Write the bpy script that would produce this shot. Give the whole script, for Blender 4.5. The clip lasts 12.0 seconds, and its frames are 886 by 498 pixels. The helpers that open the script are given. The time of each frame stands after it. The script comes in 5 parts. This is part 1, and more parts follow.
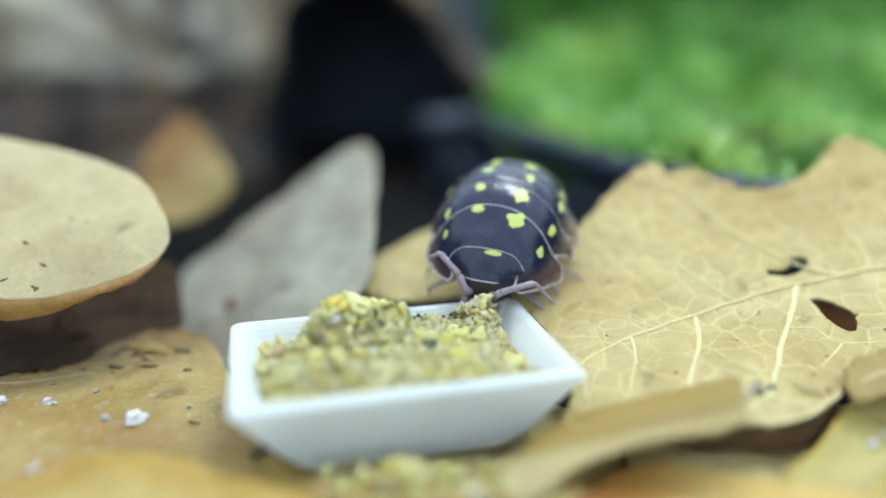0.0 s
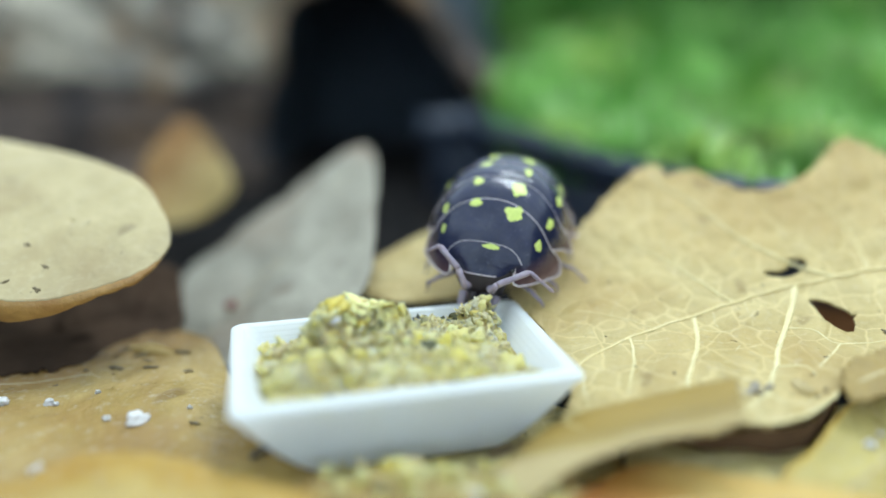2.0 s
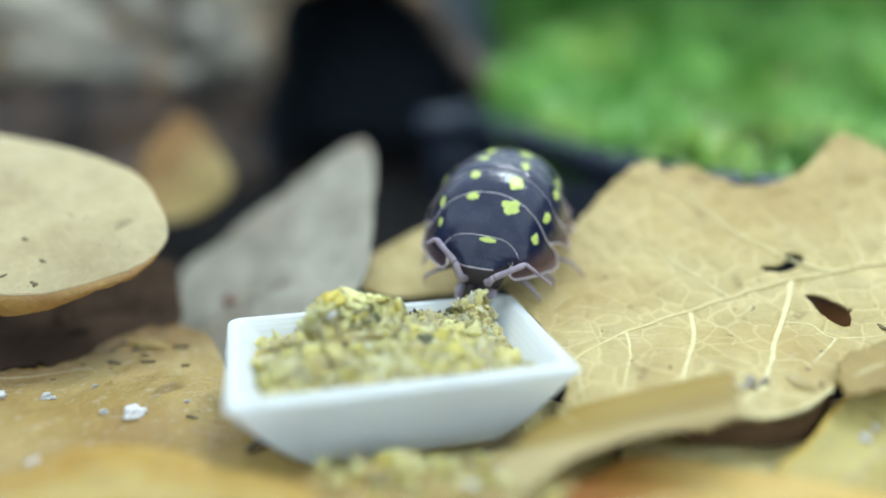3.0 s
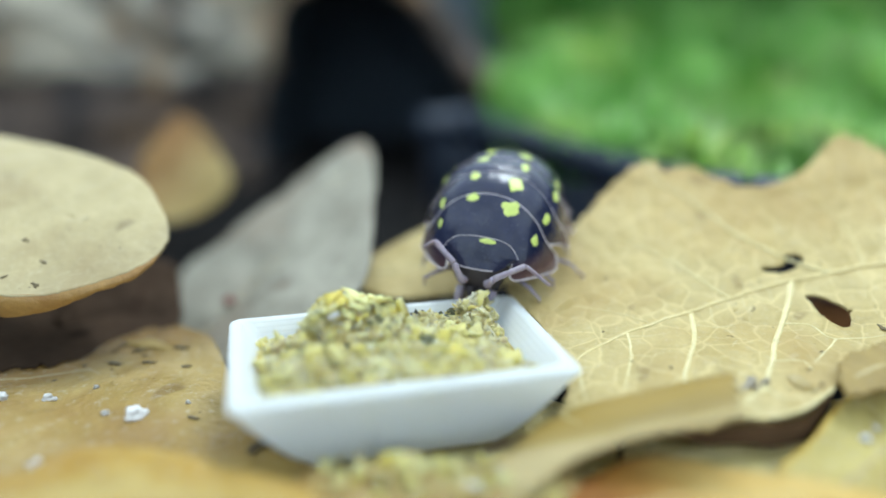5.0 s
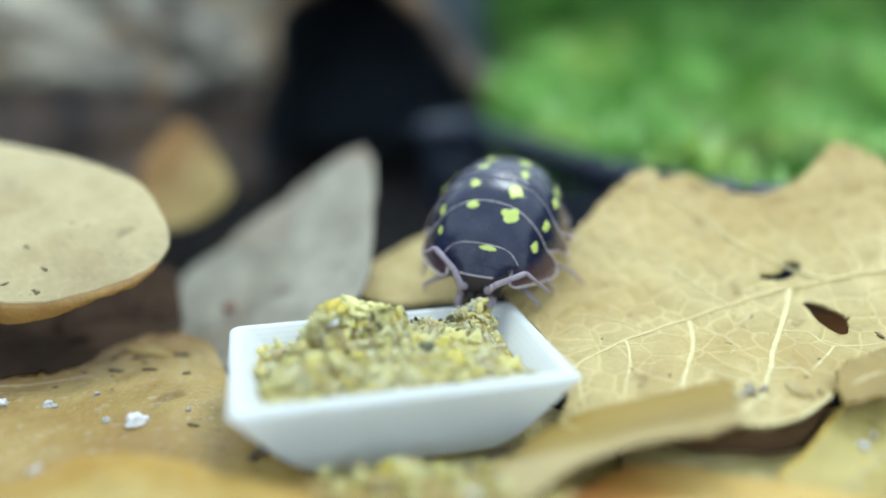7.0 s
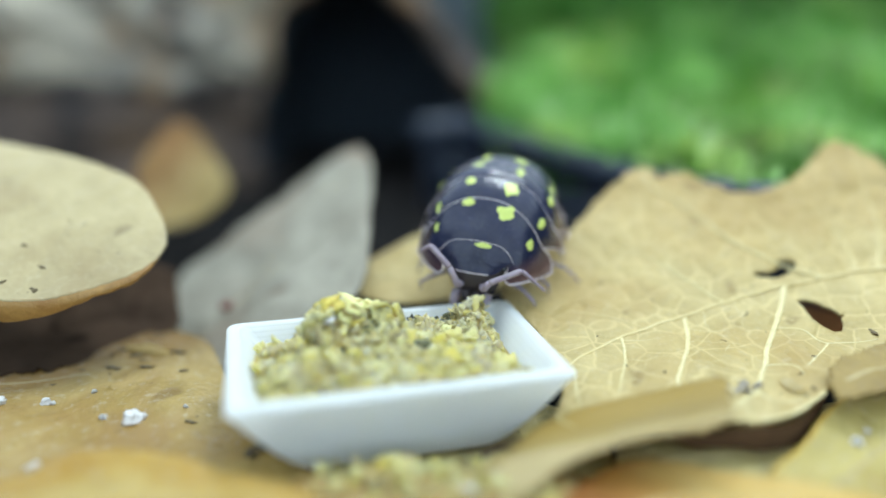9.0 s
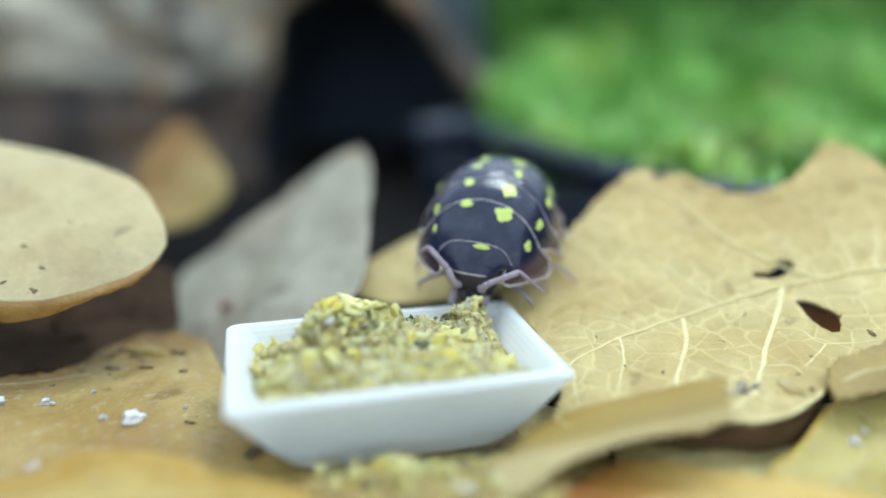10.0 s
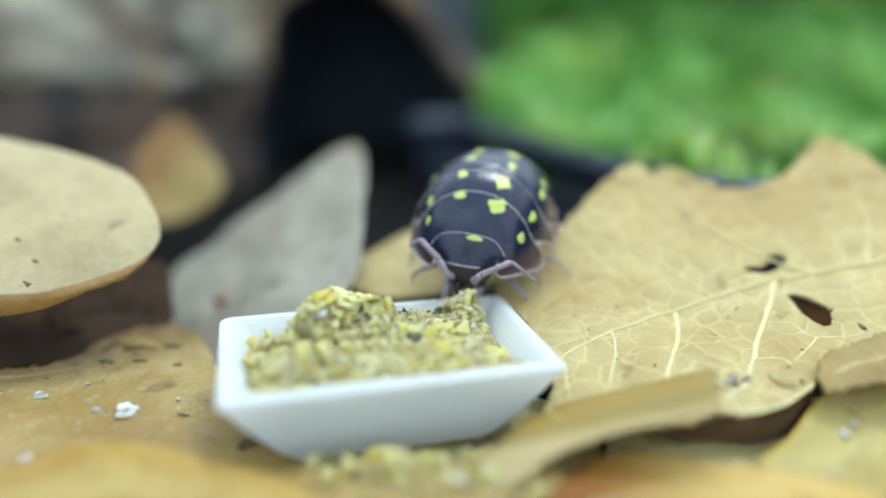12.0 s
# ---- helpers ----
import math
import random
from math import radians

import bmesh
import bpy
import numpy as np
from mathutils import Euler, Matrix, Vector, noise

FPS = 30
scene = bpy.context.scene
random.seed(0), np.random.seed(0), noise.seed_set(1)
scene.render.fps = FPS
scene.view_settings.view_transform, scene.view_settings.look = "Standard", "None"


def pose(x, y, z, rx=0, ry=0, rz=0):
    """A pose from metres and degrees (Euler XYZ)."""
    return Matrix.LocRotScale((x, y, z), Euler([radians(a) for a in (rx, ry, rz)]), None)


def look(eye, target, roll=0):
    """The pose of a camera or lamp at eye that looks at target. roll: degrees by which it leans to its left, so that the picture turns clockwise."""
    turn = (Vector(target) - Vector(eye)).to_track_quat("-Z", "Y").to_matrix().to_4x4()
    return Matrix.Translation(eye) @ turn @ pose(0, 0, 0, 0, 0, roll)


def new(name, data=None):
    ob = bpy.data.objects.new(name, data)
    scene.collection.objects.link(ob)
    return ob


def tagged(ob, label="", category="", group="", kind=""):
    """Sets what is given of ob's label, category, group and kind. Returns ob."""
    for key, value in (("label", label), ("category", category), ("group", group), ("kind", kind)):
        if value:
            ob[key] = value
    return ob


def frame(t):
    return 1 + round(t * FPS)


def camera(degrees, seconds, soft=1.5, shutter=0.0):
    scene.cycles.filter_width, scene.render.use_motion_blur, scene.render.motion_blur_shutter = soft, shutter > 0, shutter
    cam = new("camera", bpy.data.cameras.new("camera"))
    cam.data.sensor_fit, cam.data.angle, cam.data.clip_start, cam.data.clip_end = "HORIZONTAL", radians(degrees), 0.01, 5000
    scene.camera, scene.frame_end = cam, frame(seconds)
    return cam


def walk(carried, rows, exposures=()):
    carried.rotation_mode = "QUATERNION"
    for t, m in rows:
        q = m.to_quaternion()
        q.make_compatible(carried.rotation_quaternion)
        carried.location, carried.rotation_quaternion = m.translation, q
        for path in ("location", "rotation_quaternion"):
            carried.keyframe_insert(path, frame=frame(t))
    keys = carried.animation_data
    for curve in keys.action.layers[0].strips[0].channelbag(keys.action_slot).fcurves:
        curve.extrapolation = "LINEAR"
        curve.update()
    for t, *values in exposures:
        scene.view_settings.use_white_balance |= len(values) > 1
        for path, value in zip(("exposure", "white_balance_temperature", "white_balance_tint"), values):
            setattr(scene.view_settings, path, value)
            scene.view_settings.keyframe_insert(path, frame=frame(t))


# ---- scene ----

# All lengths below are in millimetres until they become objects (MM).
MM = 0.001

# ---- camera ----
cam = camera(60, 12.0, soft=1.6)
cam.data.dof.use_dof = True
cam.data.dof.focus_distance = 0.0412
cam.data.dof.aperture_fstop = 9.3
walk(cam, [
    (0, pose(-0.000033, 0.000527, 0.020813, 72.834, -0.031, 0.067)),
    (0.5, pose(0.000017, 0.000403, 0.020698, 72.908, -0.048, -0.006)),
    (1, pose(-0.000022, 0.000390, 0.020801, 73.113, -0.003, -0.055)),
    (1.5, pose(0.000097, 0.000303, 0.020861, 73.024, 0.019, 0.068)),
    (2, pose(0.000077, 0.000310, 0.020841, 72.994, 0.056, 0.151)),
    (2.5, pose(0.000160, 0.000176, 0.020610, 73.073, 0.032, 0.113)),
    (3, pose(0.000259, 0.000206, 0.020688, 72.828, 0.018, 0.168)),
    (5, pose(0.000073, 0.000163, 0.020736, 72.852, -0.013, 0.001)),
    (5.5, pose(-0.000028, 0.000069, 0.020825, 73.181, 0.057, 0.128)),
    (6, pose(0.000000, 0.000000, 0.020800, 73.200, 0.000, 0.000)),
    (6.5, pose(0.000079, 0.000055, 0.020881, 73.056, -0.038, -0.174)),
    (7, pose(0.000000, 0.000009, 0.020902, 73.252, -0.087, -0.104)),
    (9, pose(0.000130, -0.000206, 0.020811, 73.292, -0.093, -0.210)),
    (9.5, pose(0.000196, -0.000215, 0.020822, 73.265, -0.073, -0.196)),
    (10, pose(0.000186, -0.000302, 0.020873, 73.306, -0.092, -0.213)),
    (10.5, pose(0.000324, -0.000401, 0.020777, 73.331, -0.174, -0.404)),
    (11, pose(0.000385, -0.000415, 0.020874, 73.204, -0.156, -0.393)),
    (11.5, pose(0.000457, -0.000447, 0.020704, 73.021, -0.165, -0.295)),
    (12, pose(0.000421, -0.000496, 0.020665, 73.175, -0.202, -0.392)),
])

# ---- light: a soft lamp over the box, and the dim room ----
world = bpy.data.worlds.new("room_light")
scene.world = world
world.use_nodes = True
world.node_tree.nodes["Background"].inputs[0].default_value = (0.73, 0.915, 1.05, 1)
world.node_tree.nodes["Background"].inputs[1].default_value = 1.63
lamp_data = bpy.data.lights.new("overhead_led", "AREA")
lamp_data.shape, lamp_data.size, lamp_data.size_y = "RECTANGLE", 0.13, 0.006
lamp_data.energy, lamp_data.color = 0.29, (0.80, 0.93, 1.0)
lamp = new("overhead_led", lamp_data)
lamp.matrix_world = look((0.055, 0.120, 0.22), (0.0, 0.05, 0.0))
scene.view_settings.exposure = 0.12


# ---- materials ----
def material(name, build):
    m = bpy.data.materials.new(name)
    m.use_nodes = True
    nt = m.node_tree
    bsdf = nt.nodes["Principled BSDF"]
    build(Nodes(nt), bsdf)
    return m


class Nodes:
    """Short ways to add nodes to a tree."""

    def __init__(self, nt):
        self.nt = nt
        self.coord = nt.nodes.new("ShaderNodeTexCoord").outputs["Object"]

    def link(self, a, b):
        self.nt.links.new(a, b)

    def noise(self, scale, detail=4.0, rough=0.55, distort=0.0):
        n = self.nt.nodes.new("ShaderNodeTexNoise")
        n.inputs["Scale"].default_value, n.inputs["Detail"].default_value = scale, detail
        n.inputs["Roughness"].default_value, n.inputs["Distortion"].default_value = rough, distort
        self.link(self.coord, n.inputs["Vector"])
        return n.outputs["Fac"]

    def cells(self, scale, feature="DISTANCE_TO_EDGE"):
        n = self.nt.nodes.new("ShaderNodeTexVoronoi")
        n.feature = feature
        n.inputs["Scale"].default_value = scale
        warp = self.nt.nodes.new("ShaderNodeTexNoise")
        warp.inputs["Scale"].default_value = scale * 0.8
        self.link(self.coord, warp.inputs["Vector"])
        mix = self.nt.nodes.new("ShaderNodeVectorMath")
        mix.operation = "MULTIPLY_ADD"
        mix.inputs[1].default_value = (0.5 / scale,) * 3
        self.link(warp.outputs["Color"], mix.inputs[0])
        self.link(self.coord, mix.inputs[2])
        self.link(mix.outputs[0], n.inputs["Vector"])
        return n.outputs["Distance"]

    def ramp(self, fac, stops):
        n = self.nt.nodes.new("ShaderNodeValToRGB")
        el = n.color_ramp.elements
        while len(el) < len(stops):
            el.new(0.5)
        for e, (p, c) in zip(el, stops):
            e.position = p
            e.color = (*c, 1) if len(c) == 3 else c
        self.link(fac, n.inputs[0])
        return n.outputs[0]

    def grey(self, fac, lo, hi, a=0.0, b=1.0):
        return self.ramp(fac, [(lo, (a, a, a)), (hi, (b, b, b))])

    def mix(self, fac, a, b, kind="MIX"):
        n = self.nt.nodes.new("ShaderNodeMix")
        n.data_type, n.blend_type = "RGBA", kind
        for value, socket in ((fac, n.inputs[0]), (a, n.inputs[6]), (b, n.inputs[7])):
            if isinstance(value, (int, float)):
                socket.default_value = value
            elif isinstance(value, tuple):
                socket.default_value = (*value, 1)
            else:
                self.link(value, socket)
        return n.outputs[2]

    def bump(self, height, metres, bsdf, below=None, strength=1.0):
        n = self.nt.nodes.new("ShaderNodeBump")
        n.inputs["Distance"].default_value, n.inputs["Strength"].default_value = metres, strength
        self.link(height, n.inputs["Height"])
        if below is not None:
            self.link(below, n.inputs["Normal"])
        self.link(n.outputs[0], bsdf.inputs["Normal"])
        return n.outputs[0]

    def random(self):
        return self.nt.nodes.new("ShaderNodeObjectInfo").outputs["Random"]

    def island(self):
        return self.nt.nodes.new("ShaderNodeNewGeometry").outputs["Random Per Island"]


def leaf_material(name, pale, deep, stain, net=0.35, net_scale=900.0, blotch=(0.52, 0.72), thin=0.25, rough=0.55, speck=0.5, stretch=None, pale_flecks=0.0, grain=0.00006, mottle=0.75, sweep=None, pucker=0.0, spec=0.4):
    """Dry leaf: mottled blade, fine net of veins, stains, some light through it."""
    def build(n, bsdf):
        if stretch:
            mp = n.nt.nodes.new("ShaderNodeMapping")
            mp.inputs["Scale"].default_value = stretch
            n.link(n.coord, mp.inputs["Vector"])
            n.coord = mp.outputs[0]
        tone = n.mix(n.grey(n.noise(130, 3), 0.3, 0.7), pale, deep)
        tone = n.mix(n.grey(n.noise(450, 6, 0.65), 0.35, 0.72, 0, mottle), tone, tuple(0.72 * c for c in deep))
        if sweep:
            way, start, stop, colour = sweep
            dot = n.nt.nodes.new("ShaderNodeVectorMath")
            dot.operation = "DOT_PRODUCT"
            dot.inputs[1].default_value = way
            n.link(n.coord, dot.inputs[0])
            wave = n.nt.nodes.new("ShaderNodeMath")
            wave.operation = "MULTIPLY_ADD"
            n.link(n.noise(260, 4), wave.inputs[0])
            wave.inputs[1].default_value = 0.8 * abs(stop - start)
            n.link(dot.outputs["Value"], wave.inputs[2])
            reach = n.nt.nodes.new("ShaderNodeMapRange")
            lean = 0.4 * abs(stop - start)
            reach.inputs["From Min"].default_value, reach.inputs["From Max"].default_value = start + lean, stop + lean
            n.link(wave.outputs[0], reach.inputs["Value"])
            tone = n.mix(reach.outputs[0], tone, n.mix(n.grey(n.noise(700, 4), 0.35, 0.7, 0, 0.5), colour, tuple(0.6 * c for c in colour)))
        edge = n.cells(net_scale)
        fine = n.cells(net_scale * 3.1)
        lines = n.grey(edge, 0.0, 0.05, 1.0, 0.0)
        lines2 = n.grey(fine, 0.0, 0.12, 0.5, 0.0)
        tone = n.mix(n.mix(net, (0, 0, 0), lines), tone, tuple(min(0.9, 1.25 * c) for c in pale))
        tone = n.mix(n.mix(net * 0.5, (0, 0, 0), lines2), tone, tuple(min(0.9, 1.15 * c) for c in pale))
        tone = n.mix(n.grey(n.noise(95, 4, 0.6, 0.6), blotch[0], blotch[1], 0, 0.75), tone, stain)
        tone = n.mix(n.grey(n.noise(1500, 2), 0.70, 0.76, 0, speck), tone, tuple(0.25 * c for c in stain))
        tone = n.mix(n.grey(n.noise(420, 1), 0.69, 0.75, 0, 0.55), tone, tuple(0.6 * c for c in stain))
        # Pale dust; on the tan leaf it also stands in for hazy sheen.
        if pale_flecks:
            tone = n.mix(n.grey(n.noise(1900, 5, 0.7), 0.54, 0.70, 0, pale_flecks), tone, (0.72, 0.64, 0.48))
        n.link(tone, bsdf.inputs["Base Color"])
        bsdf.inputs["Roughness"].default_value = rough
        bsdf.inputs["Specular IOR Level"].default_value = spec
        b = n.bump(n.noise(2500, 4), grain, bsdf)
        b = n.bump(lines, 0.00012 * net, bsdf, b, 0.4)
        b = n.bump(n.noise(330, 3), 0.0003, bsdf, b)
        if pucker:
            n.bump(n.grey(edge, 0.0, 0.35), pucker, bsdf, b)
        out = n.nt.nodes["Material Output"]
        tr = n.nt.nodes.new("ShaderNodeBsdfTranslucent")
        n.link(tone, tr.inputs[0])
        mx = n.nt.nodes.new("ShaderNodeMixShader")
        mx.inputs[0].default_value = thin
        n.link(bsdf.outputs[0], mx.inputs[1])
        n.link(tr.outputs[0], mx.inputs[2])
        n.link(mx.outputs[0], out.inputs[0])
    return material(name, build)


def simple(name, a, b, scale, rough=0.6, relief=0.0, relief_scale=None, spec=0.5, sss=0.0, third=None, coat=0.0, deep=1.0, thin=0.0):
    """Two tones at two scales with relief."""
    def build(n, bsdf):
        tone = n.mix(n.grey(n.noise(scale, 4), 0.35, 0.65), a, b)
        tone = n.mix(n.grey(n.noise(scale * 5, 4), 0.4, 0.8, 0, 0.5), tone, third or tuple(0.6 * c for c in b))
        n.link(tone, bsdf.inputs["Base Color"])
        n.link(n.grey(n.noise(scale * 3, 3), 0.3, 0.7, max(0.05, rough - 0.1), min(1, rough + 0.1)), bsdf.inputs["Roughness"])
        bsdf.inputs["Specular IOR Level"].default_value = spec
        bsdf.inputs["Coat Weight"].default_value = coat
        if sss:
            bsdf.inputs["Subsurface Weight"].default_value = sss
            bsdf.inputs["Subsurface Radius"].default_value = (0.0008 * deep, 0.0006 * deep, 0.0004 * deep)
            bsdf.inputs["Subsurface Scale"].default_value = 1.0
        if relief:
            n.bump(n.noise(relief_scale or scale * 4, 5), relief, bsdf)
        if thin:
            tr = n.nt.nodes.new("ShaderNodeBsdfTranslucent")
            n.link(tone, tr.inputs[0])
            mx = n.nt.nodes.new("ShaderNodeMixShader")
            mx.inputs[0].default_value = thin
            n.link(bsdf.outputs[0], mx.inputs[1])
            n.link(tr.outputs[0], mx.inputs[2])
            n.link(mx.outputs[0], n.nt.nodes["Material Output"].inputs[0])
    return material(name, build)


def crumb_material(name, stops, sss=0.25, joined=False, grime=0.2):
    """Crumbs that differ from piece to piece."""
    def build(n, bsdf):
        tone = n.ramp(n.island() if joined else n.random(), stops)
        tone = n.mix(n.grey(n.noise(1800, 4), 0.35, 0.7, 0, grime), tone, n.mix(0.5, tone, (0.20, 0.16, 0.04)))
        n.link(tone, bsdf.inputs["Base Color"])
        bsdf.inputs["Roughness"].default_value = 0.6
        bsdf.inputs["Subsurface Weight"].default_value = sss
        bsdf.inputs["Subsurface Radius"].default_value = (0.0009, 0.0008, 0.0004)
        bsdf.inputs["Subsurface Scale"].default_value = 1.0
        tr = n.nt.nodes.new("ShaderNodeBsdfTranslucent")
        n.link(tone, tr.inputs[0])
        mx = n.nt.nodes.new("ShaderNodeMixShader")
        mx.inputs[0].default_value = 0.2
        n.link(bsdf.outputs[0], mx.inputs[1])
        n.link(tr.outputs[0], mx.inputs[2])
        n.link(mx.outputs[0], n.nt.nodes["Material Output"].inputs[0])
        b = n.bump(n.noise(3600, 5, 0.7), 0.00008, bsdf)
        n.bump(n.noise(1300, 4, 0.6), 0.0002, bsdf, b)
    return material(name, build)


MOSS_SHADE_Y = (0.151, 0.174)


def moss_material():
    """Bright cushion moss along the rim, some brown dead tufts; the shade behind is put into the colour."""
    def build(n, bsdf):
        tone = n.ramp(n.island(), [(0.0, (0.19, 0.44, 0.07)), (0.5, (0.36, 0.66, 0.18)), (1.0, (0.62, 0.82, 0.42))])
        tone = n.mix(n.grey(n.noise(70, 3, 0.5, 0.5), 0.52, 0.66, 0, 0.7), tone, (0.56, 0.66, 0.16))
        tone = n.mix(n.grey(n.noise(150, 4, 0.6), 0.46, 0.58, 0, 0.85), tone, (0.09, 0.29, 0.03))
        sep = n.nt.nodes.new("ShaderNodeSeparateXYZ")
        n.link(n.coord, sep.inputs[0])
        shade_y = n.nt.nodes.new("ShaderNodeMath")
        shade_y.operation = "MULTIPLY_ADD"
        n.link(n.noise(60, 4, 0.6), shade_y.inputs[0])
        shade_y.inputs[1].default_value = 0.10
        n.link(sep.outputs[1], shade_y.inputs[2])
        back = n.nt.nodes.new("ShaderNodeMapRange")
        back.inputs["From Min"].default_value, back.inputs["From Max"].default_value = MOSS_SHADE_Y
        n.link(shade_y.outputs[0], back.inputs["Value"])
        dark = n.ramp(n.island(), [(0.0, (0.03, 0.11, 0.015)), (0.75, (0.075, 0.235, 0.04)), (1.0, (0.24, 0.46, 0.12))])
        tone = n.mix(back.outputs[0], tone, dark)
        tone = n.mix(n.grey(n.noise(48, 2, 0.5), 0.63, 0.72, 0, 0.8), tone, (0.16, 0.13, 0.06))
        n.link(tone, bsdf.inputs["Base Color"])
        bsdf.inputs["Roughness"].default_value = 0.5
        tr = n.nt.nodes.new("ShaderNodeBsdfTranslucent")
        n.link(tone, tr.inputs[0])
        mx = n.nt.nodes.new("ShaderNodeMixShader")
        mx.inputs[0].default_value = 0.45
        n.link(bsdf.outputs[0], mx.inputs[1])
        n.link(tr.outputs[0], mx.inputs[2])
        n.link(mx.outputs[0], n.nt.nodes["Material Output"].inputs[0])
    return material("moss", build)


def bark_material():
    def build(n, bsdf):
        tone = n.mix(n.grey(n.noise(60, 5, 0.6, 0.4), 0.38, 0.6), (0.042, 0.035, 0.032), (0.20, 0.145, 0.115))
        # Grey bark paled towards the top left, where light on it is painted in.
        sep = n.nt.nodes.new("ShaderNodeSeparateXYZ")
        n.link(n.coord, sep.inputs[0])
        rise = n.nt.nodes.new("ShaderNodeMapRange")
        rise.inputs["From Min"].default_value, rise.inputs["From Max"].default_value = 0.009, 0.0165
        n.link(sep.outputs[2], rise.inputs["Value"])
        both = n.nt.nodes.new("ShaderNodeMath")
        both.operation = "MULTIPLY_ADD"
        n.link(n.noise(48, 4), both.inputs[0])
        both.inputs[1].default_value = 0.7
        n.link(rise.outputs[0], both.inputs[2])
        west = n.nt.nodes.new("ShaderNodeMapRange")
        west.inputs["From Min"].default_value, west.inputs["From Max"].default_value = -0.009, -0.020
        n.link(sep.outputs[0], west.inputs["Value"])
        lit_top = n.nt.nodes.new("ShaderNodeMath")
        lit_top.operation = "MULTIPLY"
        n.link(n.grey(both.outputs[0], 0.75, 1.15, 0, 0.95), lit_top.inputs[0])
        n.link(west.outputs[0], lit_top.inputs[1])
        tone = n.mix(lit_top.outputs[0], tone, n.mix(n.grey(n.noise(90, 4), 0.4, 0.62), (0.72, 0.63, 0.48), (0.38, 0.345, 0.30)))
        tone = n.mix(n.grey(n.noise(110, 6, 0.65), 0.48, 0.57, 0, 0.7), tone, (0.045, 0.043, 0.046))
        tone = n.mix(n.grey(n.noise(75, 3), 0.52, 0.62, 0, 0.6), tone, (0.34, 0.20, 0.10))
        n.link(tone, bsdf.inputs["Base Color"])
        bsdf.inputs["Roughness"].default_value = 0.9
        bsdf.inputs["Specular IOR Level"].default_value = 0.12
        n.bump(n.noise(400, 6), 0.001, bsdf)
    return material("cork_bark", build)


def shell_material(name, flank=True):
    """Glossy blue-black shell that turns brown, then pale and thin at the flanks."""
    def build(n, bsdf):
        tone = n.mix(n.grey(n.noise(500, 4), 0.35, 0.65), (0.010, 0.013, 0.036), (0.018, 0.021, 0.054))
        tone = n.mix(n.grey(n.noise(2600, 4), 0.45, 0.8, 0, 0.5), tone, (0.034, 0.032, 0.048))
        tone = n.mix(n.grey(n.noise(6500, 2), 0.66, 0.74, 0, 0.5), tone, (0.12, 0.12, 0.16))
        gloss = n.grey(n.noise(1500, 3), 0.3, 0.7, 0.14, 0.30)
        weight = n.grey(n.noise(700, 3), 0.35, 0.65, 0.45, 0.9)
        if flank:
            sep = n.nt.nodes.new("ShaderNodeSeparateXYZ")
            n.link(n.coord, sep.inputs[0])
            wave = n.nt.nodes.new("ShaderNodeMath")
            wave.operation = "MULTIPLY_ADD"
            n.link(n.noise(900, 3), wave.inputs[0])
            wave.inputs[1].default_value = 0.0007
            n.link(sep.outputs[2], wave.inputs[2])
            low = n.nt.nodes.new("ShaderNodeMapRange")
            low.inputs["From Min"].default_value, low.inputs["From Max"].default_value = 0.0031, 0.0008
            n.link(wave.outputs[0], low.inputs["Value"])
            tone = n.mix(n.grey(low.outputs[0], 0.05, 0.6), tone, (0.115, 0.060, 0.066))
            tone = n.mix(n.grey(low.outputs[0], 0.5, 0.92), tone, (0.38, 0.28, 0.27))
            gloss = n.mix(low.outputs[0], gloss, (0.5, 0.5, 0.5))
            weight = n.mix(low.outputs[0], weight, (0.05, 0.05, 0.05))
        n.link(tone, bsdf.inputs["Base Color"])
        n.link(gloss, bsdf.inputs["Roughness"])
        n.link(weight, bsdf.inputs["Coat Weight"])
        bsdf.inputs["Specular IOR Level"].default_value = 0.12
        bsdf.inputs["Coat Roughness"].default_value = 0.035
        b = n.bump(n.noise(5200, 4), 0.000008, bsdf)
        b = n.bump(n.noise(2400, 3), 0.00003, bsdf, b)
        n.link(b, bsdf.inputs["Coat Normal"])
        if flank:
            tr = n.nt.nodes.new("ShaderNodeBsdfTranslucent")
            n.link(tone, tr.inputs[0])
            mx = n.nt.nodes.new("ShaderNodeMixShader")
            n.link(n.grey(low.outputs[0], 0.3, 1.0, 0.0, 0.45), mx.inputs[0])
            n.link(bsdf.outputs[0], mx.inputs[1])
            n.link(tr.outputs[0], mx.inputs[2])
            n.link(mx.outputs[0], n.nt.nodes["Material Output"].inputs[0])
    return material(name, build)


